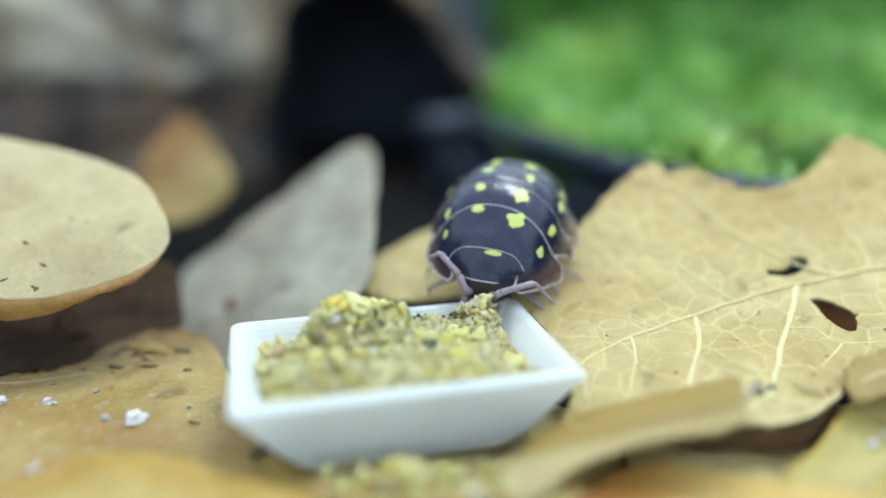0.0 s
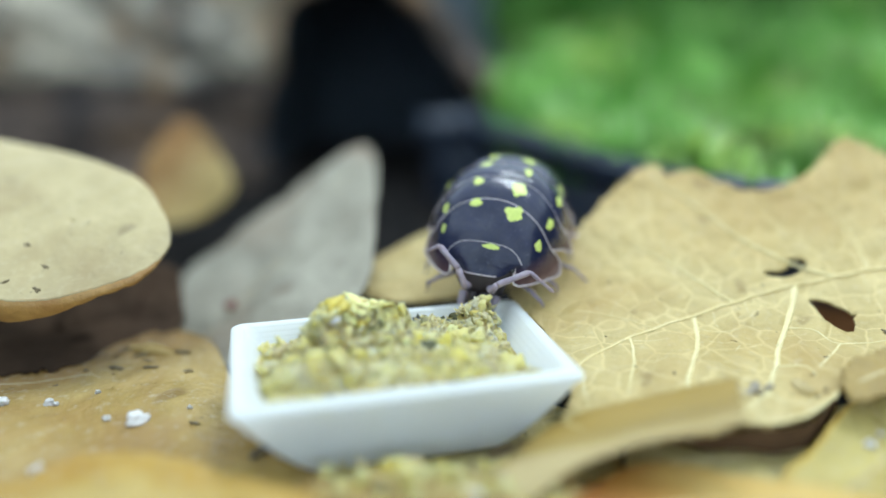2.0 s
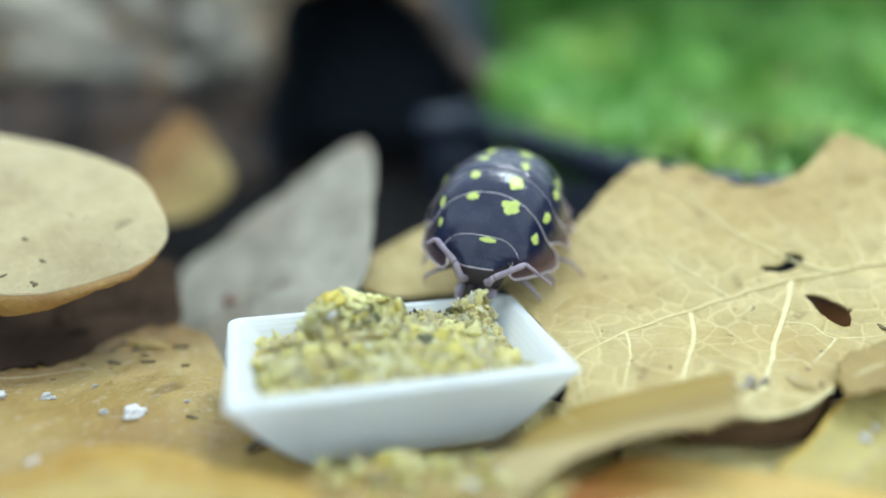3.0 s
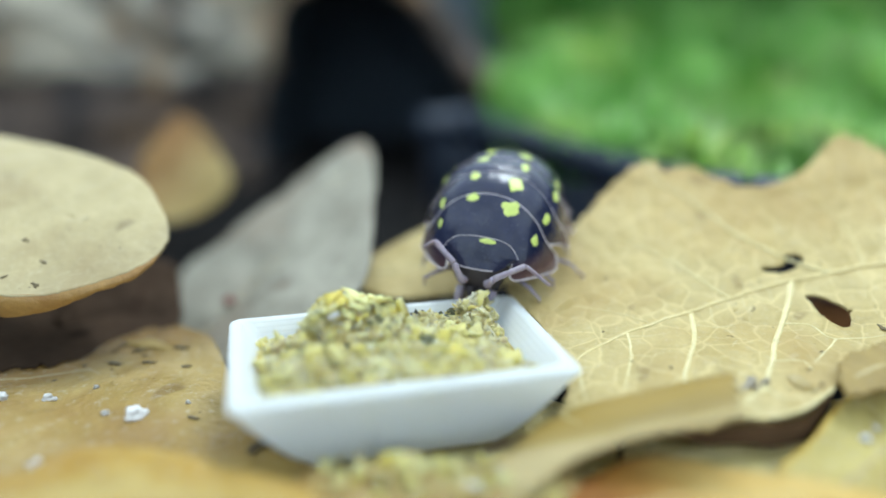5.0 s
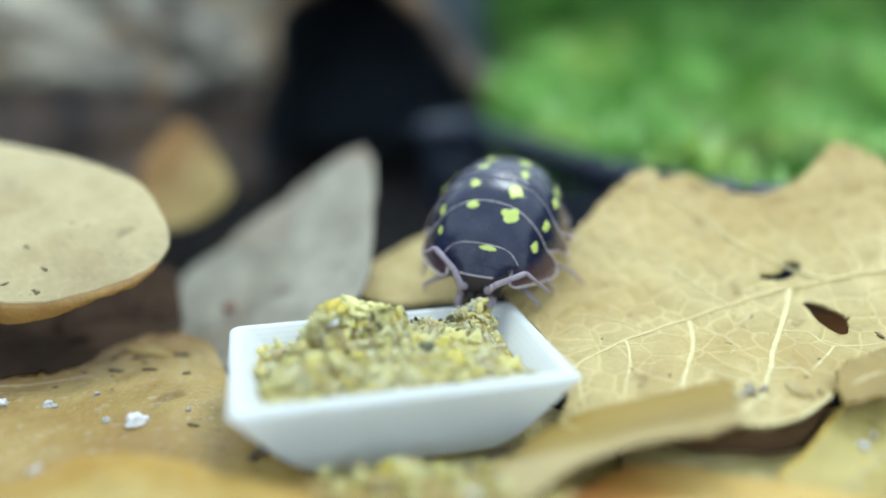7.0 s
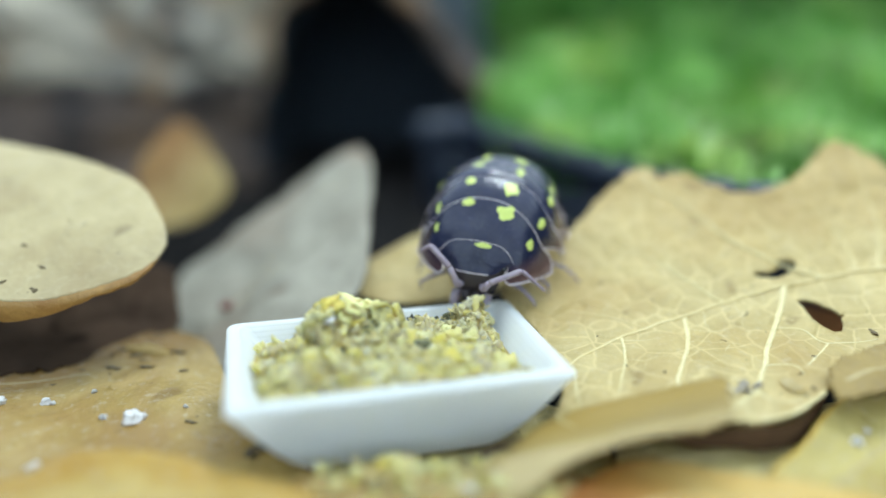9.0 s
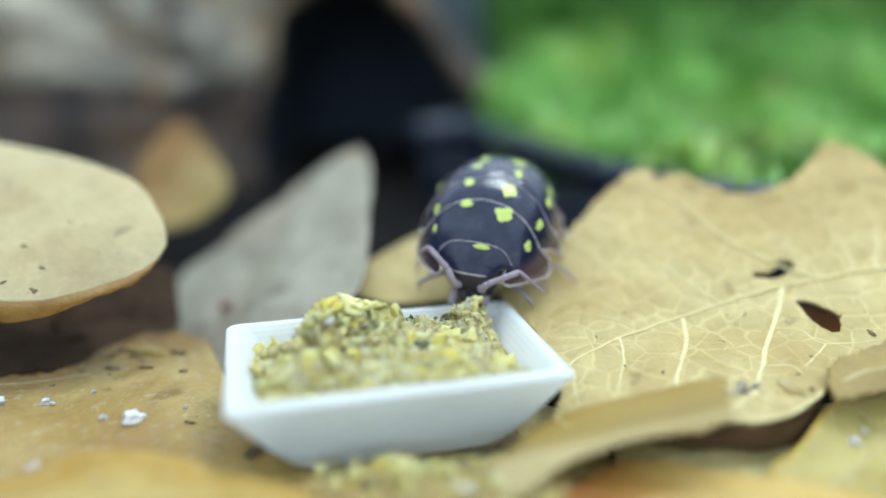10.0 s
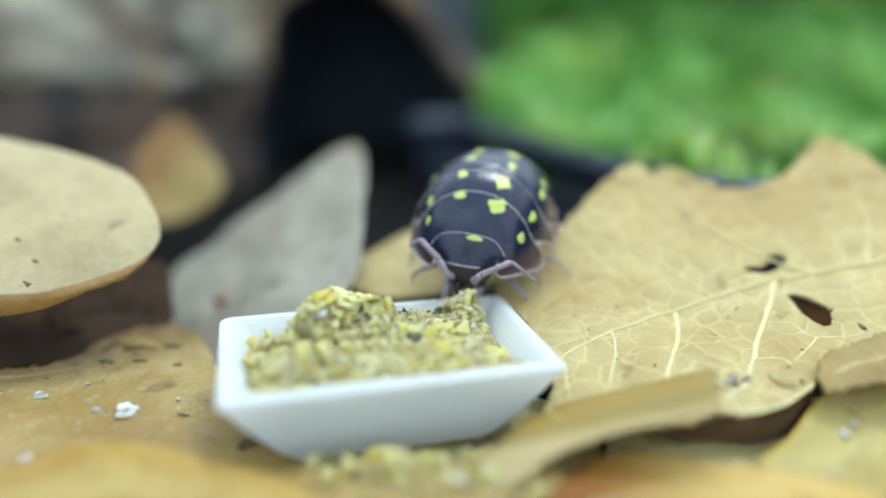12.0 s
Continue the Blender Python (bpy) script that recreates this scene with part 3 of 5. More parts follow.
    # the net between them: rungs from vein to vein
    rungs = [(-2.6, -1.0, 2.4, -1.2), (-3.0, -2.6, 1.3, -2.6), (-3.8, -4.4, 0.4, -4.5), (-4.4, -5.7, -0.4, -6.0), (-6.5, -2.4, -2.7, -1.6), (-6.8, -4.3, -3.6, -4.1), (-7.3, -6.0, -4.4, -5.7),
             (-9.5, -5.0, -6.8, -4.4), (-9.6, -6.6, -7.4, -6.2), (-1.3, 0.6, -1.5, -2.5), (0.8, 1.3, 0.4, -2.6), (2.4, 1.9, 1.9, -1.4), (-8.0, -2.9, -8.3, -6.3),
             (-0.8, -2.6, -1.6, -4.5), (-2.2, -4.4, -2.6, -5.9), (-5.5, -4.2, -6.0, -5.9), (-0.6, -6.1, -3.0, -8.4), (2.9, -0.1, 4.4, -0.4), (1.5, -2.3, 3.4, -1.6), (0.4, -4.5, -0.2, -3.4),
             (5.0, 6.2, 4.0, 9.6), (3.0, 5.4, -0.4, 4.2), (-2.0, 3.9, -2.6, 8.0), (1.0, 7.6, -3.4, 5.4), (8.6, 3.7, 7.4, -2.0), (-7.0, 0.2, -5.2, 3.4), (-4.4, 6.2, -6.4, 4.6)]
    crooked = random.Random(31)
    paths = []
    for x0, y0, x1, y1 in rungs:
        bend = [(x0 + (x1 - x0) * f + crooked.uniform(-0.3, 0.3), y0 + (y1 - y0) * f + crooked.uniform(-0.3, 0.3)) for f in (0.3, 0.55, 0.8)]
        paths.append([(x0, y0), *bend, (x1, y1)])
    for i, path in enumerate(paths):
        part("net_vein", vein_mesh(path, right_height, 0.045, 0.028, M["vein_faint"], 14, 0.25, 20 + i), leaf)


def plain_leaf(name, at, outline, height, mat, label, veins=(), thick=0.18, vein_mat="vein_dull", res=(34, 150), seed=0.0, ragged=0.1, r0=0.12):
    leaf = thing(name, at, label, "leaf", "dry leaves")
    part("blade", sheet("blade", round_rings(outline, res[0], res[1], ragged, seed), height, thick, M[mat], True), leaf)
    for i, path in enumerate(veins):
        part("midrib" if i == 0 else "side_vein", vein_mesh(path, height, r0 if i == 0 else r0 * 0.6, r0 * 0.4, M[vein_mat], 22, 0.08, i), leaf)
    return leaf


def build_left_leaf():
    edge = [(-11.5, 9.8), (-8.5, 9.1), (-5.7, 8.2), (-1.6, 6.5), (1.7, 4.8), (3.7, 3.1), (5.1, 1.1), (6.0, -0.7), (6.2, -2.1), (5.7, -3.4), (4.6, -4.5), (2.9, -5.4),
            (1.3, -6.0), (-0.2, -6.2), (-1.7, -6.2), (-4.3, -5.5), (-9.3, -3.8), (-14, 0), (-14, 6)]
    def h(a, b):
        return 0.25 * wob(a, b, 2, 5.0) + 0.10 * wob(a, b, 4, 1.6) - 0.012 * max(0.0, b - 2.0) ** 2
    at = basis((-22.14, 44.51, 8.95), (1.0, -0.017, 0.0), (0.015, 0.891, 0.454))
    leaf = plain_leaf("rounded_leaf", at, edge, h, "leaf_pale", "rounded pale yellow dry leaf with a curled brown lip", [[(-12, 2.5), (-6, 0.5), (0, 0.2), (5.2, -1.2)], [(-5, 0.4), (-1, 3.0), (1.2, 4.6)], [(-4, 0.4), (0, -3.0), (2.0, -4.8)]], r0=0.07, seed=2.0)
    curve = spline(edge, 150, True)
    rows = []
    for j in range(9):
        f = j / 8
        row = []
        for i, (a, b) in enumerate(curve):
            t = Vector((*(curve[(i + 1) % 150] - curve[i - 1]), 0)).normalized()
            out = Vector((t.y, -t.x, 0)) * (-1 if (t.y * a - t.x * b) < 0 else 1)
            depth = 0.22 + 1.75 * max(0.0, min(1.0, (-b - 0.5) / 4)) * max(0.10, min(1.0, (4.0 - a) / 9.0)) + 0.10 * wob(a * 2, b * 2, 1, 1.0)
            ang = f * math.radians(115)
            fade = min(1.0, max(0.0, (-2.4 - b) / 1.8)) if a > 0 else 1.0
            off = -0.14 + (0.10 + 0.36 * fade) * math.sin(ang)
            depth *= 0.15 + 0.85 * fade
            row.append((a + out.x * off, b + out.y * off, h(a, b) + 0.085 - depth * (1 - math.cos(ang)) * 0.8))
        rows.append(row)
    verts = [v for r in rows for v in r]
    faces = [(j * 150 + i, j * 150 + (i + 1) % 150, (j + 1) * 150 + (i + 1) % 150, (j + 1) * 150 + i) for j in range(8) for i in range(150) if curve[i][1] < -2.4]
    part("curled_lip", mesh_of("curled_lip", verts, faces, M["lip"]), leaf, "brown curled-down lip")


def flat_height(a, b):
    dip = 0.10 * max(0.0, b + 0.5) * min(1.0, max(0.0, (-a - 1.0) / 4))
    return 0.35 + 0.45 * wob(a, b, 2, 6) + 0.12 * wob(a, b, 8, 1.8) - 0.004 * (a * a + b * b) - dip


def build_other_leaves():
    w = lambda s, k, z=0.0: (lambda a, b: k * wob(a, b, z, s) + 0.3 * k * wob(a, b, z + 3, s * 0.3))
    plain_leaf("small_leaf", basis((-24.4, 73.31, 5.5), (0.982, -0.187, 0), (0.124, 0.65, 0.75)),
               [(-2.6, 6.9), (-0.4, 5.6), (2.0, 3.1), (3.7, 1.1), (4.4, -0.6), (3.7, -2.5), (1.5, -4.2), (-0.4, -4.9), (-2.4, -4.9), (-4.5, -2.0), (-5.6, 1.0), (-5.0, 4.0), (-3.9, 6.2)], w(5, 0.5), "leaf_small",
               "small upright orange-tan dry leaf behind the rounded leaf", [[(0, -4.8), (0, 0), (-0.9, 6)]])
    plain_leaf("pointed_leaf", basis((-12.12, 52.39, 3.02), (0.501, -0.865, 0), (0.742, 0.43, 0.515)),
               [(-9.4, 13.4), (-6.3, 12.8), (-2.0, 10.8), (2.0, 8.6), (5.8, 6.1), (8.6, 3.7), (9.8, 0.6), (8.6, -3.9), (7.1, -5.9), (3.1, -8.2), (-0.9, -9.2), (-5.5, -8.0), (-8.8, -6.3), (-10.6, -4.2), (-10.6, -1.5), (-10.9, 1.9), (-11.1, 5.2), (-11.0, 8.8), (-10.5, 11.9)],
               w(6, 0.7), "leaf_grey", "faded grey pointed dry leaf leaning up behind the dish", [[(2, -7.5), (-1.5, 0), (-5.5, 7), (-9.0, 13.6)]], r0=0.08)
    support = lambda a, b: 0.39 * b + 0.2 * wob(a, b, 5, 4) - 0.25
    plain_leaf("yellow_leaf", place(0.62, 49.87, 4.57), [(1.08 * a, 1.08 * b) for a, b in [(-5.8, -1.8), (-5.5, 0.1), (-4.0, 1.8), (-1.8, 3.4), (1.9, 5.2), (4.6, 5.8), (6.6, 3.6), (7.0, -0.5), (2.7, -2.1), (-1.4, -2.9), (-4.1, -2.8)]],
               support, "leaf_gold", "small yellow dry leaf under the isopod", [[(-5, -1), (0, 0.5), (6, 5)]], vein_mat="vein")
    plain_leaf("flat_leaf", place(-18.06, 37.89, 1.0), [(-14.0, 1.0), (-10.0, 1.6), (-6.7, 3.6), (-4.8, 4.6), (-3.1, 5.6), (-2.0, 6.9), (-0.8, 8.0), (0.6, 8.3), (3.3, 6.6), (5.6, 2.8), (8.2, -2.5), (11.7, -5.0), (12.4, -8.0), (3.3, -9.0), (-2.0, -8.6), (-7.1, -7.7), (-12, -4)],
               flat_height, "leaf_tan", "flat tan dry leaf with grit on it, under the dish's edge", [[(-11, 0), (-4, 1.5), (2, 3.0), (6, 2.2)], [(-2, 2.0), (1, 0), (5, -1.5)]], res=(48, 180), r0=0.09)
    plain_leaf("orange_leaf", place(-11.84, 25.94, 2.57), [(-9.3, 0.9), (-6.4, 1.5), (-4.8, 3.0), (-2.6, 3.7), (0.8, 3.0), (4.0, 1.9), (6.8, 0.5), (8.1, -2.4), (2.3, -3.6), (-5.5, -3.6), (-9, -2)],
               w(5, 0.4, 4), "leaf_orange", "curved orange-yellow dry leaf in front of the dish", [[(-8, -1), (-2, 0.6), (5, -0.6)]])
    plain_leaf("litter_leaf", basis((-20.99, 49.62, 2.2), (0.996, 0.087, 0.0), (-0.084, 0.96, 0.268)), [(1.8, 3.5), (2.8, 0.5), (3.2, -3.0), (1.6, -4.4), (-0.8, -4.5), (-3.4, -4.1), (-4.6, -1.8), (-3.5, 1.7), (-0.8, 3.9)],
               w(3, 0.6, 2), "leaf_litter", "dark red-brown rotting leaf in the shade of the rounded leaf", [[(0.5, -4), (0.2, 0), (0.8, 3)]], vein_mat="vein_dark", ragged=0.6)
    # dark sheet added where the rounded leaf's shade falls on the tan leaf
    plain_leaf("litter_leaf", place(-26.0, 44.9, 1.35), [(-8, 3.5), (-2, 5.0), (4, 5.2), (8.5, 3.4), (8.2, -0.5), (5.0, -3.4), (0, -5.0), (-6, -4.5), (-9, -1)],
               lambda a, b: 0.5 * wob(a, b, 4, 3) + 0.06 * b, "leaf_litter", "dark brown leaf added over the tan leaf to stand in for shade", [[(-8, 0), (0, 0.5), (8, 1.5)]], vein_mat="vein_dark", ragged=1.2)
    plain_leaf("litter_leaf", place(27.5, 56.0, 0.0), [(-9, 1), (-6, 8), (1, 11), (7, 8), (10, 0), (7, -8), (0, -9), (-7, -6)],
               lambda a, b: 0.5 * wob(a, b, 7, 3), "leaf_russet", "russet rotting leaf beneath the golden leaf", [[(-8, 0), (0, 0.5), (8, 0)]], vein_mat="vein_dark", ragged=1.0)
    plain_leaf("torn_flake", place(15.0, 33.55, 3.62, 0, 0, 12), [(-1.1, -0.5), (-0.95, 0.4), (-0.4, 0.3), (0.0, 0.5), (0.4, 0.22), (0.8, 0.36), (0.78, -0.2), (0.35, -0.15), (0.05, -0.5), (-0.5, -0.35)],
               w(0.5, 0.35, 2), "leaf_ash", "torn ash-grey scrap of leaf on the golden leaf", [[(-0.7, -0.1), (0, 0), (0.8, 0)]], thick=0.08, res=(10, 40), r0=0.03, ragged=1.0)
    plain_leaf("torn_flake", place(-17.6, 42.9, 1.0 + flat_height(0.46, 5.0) + 0.2, 0, 0, -25), [(-1.6, -0.3), (-0.9, 0.45), (0.2, 0.5), (1.3, 0.25), (1.7, -0.15), (0.4, -0.55), (-0.8, -0.5)],
               w(0.8, 0.15, 4), "leaf_brown", "torn olive-tan scrap of leaf on the tan leaf", [[(-1.3, -0.1), (0, 0), (1.4, 0)]], thick=0.08, res=(12, 50), r0=0.03, ragged=1.2)
    # leaf beneath the dish, paler than its own brown to bounce light up
    plain_leaf("under_leaf", place(-1.5, 33.0, 0.10), [(-9.5, 3.0), (-5, 6.5), (2, 7.0), (8, 4.5), (10, 0), (8, -4.5), (2, -5.5), (-5, -5.0), (-9.5, -1.5)],
               lambda a, b: 0.35 * max(0.0, math.hypot(a * 0.6, b) / 5 - 0.6) + 0.05 * wob(a, b, 2, 3), "leaf_olive", "olive-tan dry leaf under the dish, kept pale to bounce light", [[(-8, 0), (0, 0.4), (8, 0)]])
    plain_leaf("crumb_leaf", place(0.2, 27.1, 1.9), [(-6.4, 0.6), (-4.5, 1.7), (-1.5, 2.5), (1.5, 2.7), (4.6, 2.6), (5.6, 0.8), (5.2, -2.6), (0, -3.2), (-5.6, -2.6)],
               lambda a, b: 0.15 * wob(a, b, 3, 3) - 0.03 * b * b, "leaf_tan", "tan dry leaf strewn with food crumbs before the dish", [[(-5, 0), (0, 0.6), (4.4, 0.5)]])
    plain_leaf("rust_leaf", place(11.53, 26.02, 2.0), [(-6.6, 0.4), (-5.1, 2.3), (-3.4, 3.6), (-1.6, 3.9), (1.1, 3.0), (4.1, 1.6), (6.9, 0.4), (5.2, -2.6), (-1.1, -2.9), (-7.1, -2.3)],
               w(4, 0.3, 6), "leaf_rust", "rust-orange dry leaf lying in front", [[(-5, 0), (0, 1), (5, 0)]])
    plain_leaf("olive_leaf", place(14.72, 31.9, 1.15), [(-6.0, 0.0), (-3.0, 1.4), (0.1, 2.8), (5.1, 4.3), (8.2, 4.3), (6.9, 0.0), (1.0, -3.2), (-2.8, -3.4), (-6.1, -2.4)],
               w(4, 0.3, 9), "leaf_olive", "olive-yellow veined dry leaf beneath the golden leaf", [[(-5, -1), (0, -0.5), (6, 2)], [(-1, -0.6), (0.5, 1.5)], [(1.5, 0), (3, -2)]], vein_mat="vein")
    bend = lambda a, b: 0.25 * b + 0.3 * wob(a, b, 3, 3)
    shape = [(1.09 * a, 1.09 * b) for a, b in [(-4.5, -0.9), (-2.2, 1.2), (0.2, 3.4), (2.4, 4.3), (5.5, 4.7), (5.1, 0.6), (3.6, -1.9), (-1.2, -2.6), (-4.2, -3.6), (-5.0, -2.7)]]
    bent = plain_leaf("bent_leaf", place(19.53, 29.95, 1.79), shape, bend, "leaf_bent", "yellow-green bent dry leaf standing in front", [[(-3, -2), (1, 1), (4, 4)]])
    part("rim", vein_mesh([shape[9], *shape[:5]], bend, 0.13, 0.10, M["leaf_rim"], 40, 0.05, 3), bent, "golden-brown dried rim")
    plain_leaf("torn_flake", place(2.75, 30.35, 2.35, 0, -14, 16), [(-1.1, -0.1), (-0.5, 0.22), (0.1, 0.12), (0.7, 0.26), (1.1, 0.02), (0.5, -0.12), (-0.1, -0.2), (-0.7, -0.28)],
               w(0.5, 0.2, 2), "leaf_litter", "dark frayed scrap of leaf on the folded tan leaf", [[(-0.9, 0), (0, 0), (0.9, 0)]], thick=0.1, res=(10, 40), r0=0.03, vein_mat="vein_dark", ragged=2.0)
    # a thin raised oval added in place of a tan stain
    plain_leaf("torn_flake", place(16.51 + 0.9, 40.49 - 6.8, 4.6 + right_height(0.9, -6.8) + 0.12, 8, 0, 20), [(-0.42, 0.0), (-0.3, 0.6), (0.1, 0.75), (0.42, 0.3), (0.4, -0.4), (0.05, -0.7), (-0.3, -0.5)],
               w(0.6, 0.05, 2), "leaf_buff", "raised tan oval standing in for a stain on the golden leaf", [[(-0.3, -0.3), (0, 0), (0.2, 0.5)]], thick=0.05, res=(8, 30), r0=0.02)
    plain_leaf("brown_leaf", place(21.59, 34.01, 4.39), [(-2.6, -0.7), (-1.6, 0.8), (1.0, 2.0), (3.7, 2.6), (5.4, 0.4), (2.4, -1.6), (-0.9, -1.7), (-2.9, -2.1)],
               lambda a, b: 0.2 * b + 0.25 * wob(a, b, 3, 2), "leaf_brown", "small crumpled brown leaf piece on the golden leaf's edge", [[(-2, -0.8), (1, 0.3), (4, 1)]], ragged=1.6)
    curl = thing("curled_leaf", basis((7.78, 29.66, 3.38), (0.959, -0.095, 0.267), (-0.098, -0.995, 0.0)), "long folded tan dry leaf in front of the dish", "leaf", "dry leaves")
    # local x runs towards its tip, local y towards the camera
    top = [(-7.4, 3.0), (-5.1, -0.2), (-3.9, -1.3), (-2.4, -2.1), (-0.7, -2.6), (1.2, -2.8), (2.5, -3.1), (3.9, -3.2), (5.5, -2.8)]
    low = [(-7.0, 5.6), (-4.9, 3.6), (-3.6, 2.7), (-2.4, 2.0), (-0.6, 1.3), (1.1, 1.0), (2.7, 1.1), (3.8, 1.1), (5.0, 0.6)]
    fold = lambda a, b: 0.16 * math.sin(1.9 * (b + 1.2)) + 0.12 * wob(a, b, 3, 3) + 0.05 * wob(0.25 * a, b, 6, 0.5)
    blade = sheet("blade", strip_rings(top, low, 30, 110), fold, 0.2, M["leaf_buff"], False)
    rib = vein_mesh([(-3.5, -1.2), (-0.5, -2.1), (2.5, -2.6), (5.2, -2.5)], fold, 0.07, 0.04, M["vein_dull"])
    part("blade", blade, curl)
    part("midrib", rib, curl)


# ---- feeding dish ----
def rect_ring(w, l, r, z, per=5):
    pts = []
    for cx, cy, a0 in ((w / 2 - r, l / 2 - r, 0), (-w / 2 + r, l / 2 - r, 90), (-w / 2 + r, -l / 2 + r, 180), (w / 2 - r, -l / 2 + r, 270)):
        for k in range(per):
            a = math.radians(a0 + 90 * k / (per - 1))
            pts.append((cx + r * math.cos(a), cy + r * math.sin(a), z))
    return pts


DISH = place(-2.4, 35.5, 0.0, 0, 0, 14.2)


def build_dish():
    """White dish printed in thin layers: sloped sides, flat rim, stepped walls."""
    W, L, H, Z, k = 16.1, 10.3, 5.0, 0.65, 18
    layer = (H - Z) / k
    rings = [rect_ring(8.4, 6.0, 0.5, Z)]
    def outer(z):
        f = ((z - Z) / (H - Z)) ** 0.72
        return 8.6 + (W - 8.6) * f, 6.2 + (L - 6.2) * f
    def inner(z):
        f = max(0.0, (z - 0.9) / (H - 0.9))
        return 7.4 + (W - 1.5 - 7.4) * f, 3.2 + (L - 1.5 - 3.2) * f
    for i in range(k):
        w, l = outer(Z + (i + 1) * layer)
        z0, z1 = Z + i * layer, Z + (i + 1) * layer
        rings += [rect_ring(w - 0.07, l - 0.07, 0.45, z0), rect_ring(w, l, 0.5, z0 + 0.07), rect_ring(w, l, 0.5, z1 - 0.07), rect_ring(w - 0.07, l - 0.07, 0.45, z1)]
    rings = rings[:-3]
    for a in (0, 22, 45, 68, 90):
        c, q = 0.32 * (1 - math.cos(radians(a))), 0.32 * (1 - math.sin(radians(a)))
        rings.append(rect_ring(W - 2 * c, L - 2 * c, 0.5, H - q))
    w, l = inner(H)
    rings += [rect_ring(w + 0.3, l + 0.3, 0.4, H), rect_ring(w + 0.08, l + 0.08, 0.4, H - 0.08)]
    for i in range(k, 4, -1):
        z = Z + i * layer
        w, l = inner(z)
        w2, l2 = inner(z - 0.5 * layer)
        rings += [rect_ring(w, l, 0.4, z - 0.03), rect_ring(w2 + 0.065, l2 + 0.065, 0.4, z - 0.5 * layer)]
    rings.append(rect_ring(7.6, 3.4, 0.3, 1.5))
    n = len(rings[0])
    verts = [v for r in rings for v in r]
    faces = [(j * n + i, j * n + (i + 1) % n, (j + 1) * n + (i + 1) % n, (j + 1) * n + i) for j in range(len(rings) - 1) for i in range(n)]
    faces += [tuple(range(n))[::-1], tuple((len(rings) - 1) * n + i for i in range(n))]
    ob = new("feeding_dish", mesh_of("feeding_dish", verts, faces, M["dish"], False))
    ob.matrix_basis = DISH
    tagged(ob, "small white printed plastic dish filled with food", "dish")


def heap(x, y):
    """Height of the food over the dish's foot, in the dish's own axes."""
    wall = 1.05 + 4.1 * max((2 * abs(x) - 7.4) / 7.2, (2 * abs(y) - 3.2) / 5.6)
    f = max(0.0, 1 - (abs(x + 0.2) / 6.7) ** 6.0) * max(0.0, 1 - (abs(y + 0.5) / 4.5) ** 5.0)
    crest = 1.55 * math.exp(-((x + 1.75) / 2.35) ** 6 - ((y - 1.6) / 1.7) ** 2) + 0.35 * math.exp(-((x - 2.6) / 2.0) ** 2 - ((y - 1.6) / 1.6) ** 2)
    slope = -0.10 * max(0.0, x - 1.0)
    mouthful = 1.9 * math.exp(-((x - 5.35) / 1.3) ** 2 - ((y - 3.3) / 1.3) ** 2)
    return max(wall, 3.3 + (1.65 + slope) * f + crest * f + 0.5 * wob(x, y, 2, 1.6) * f) + mouthful


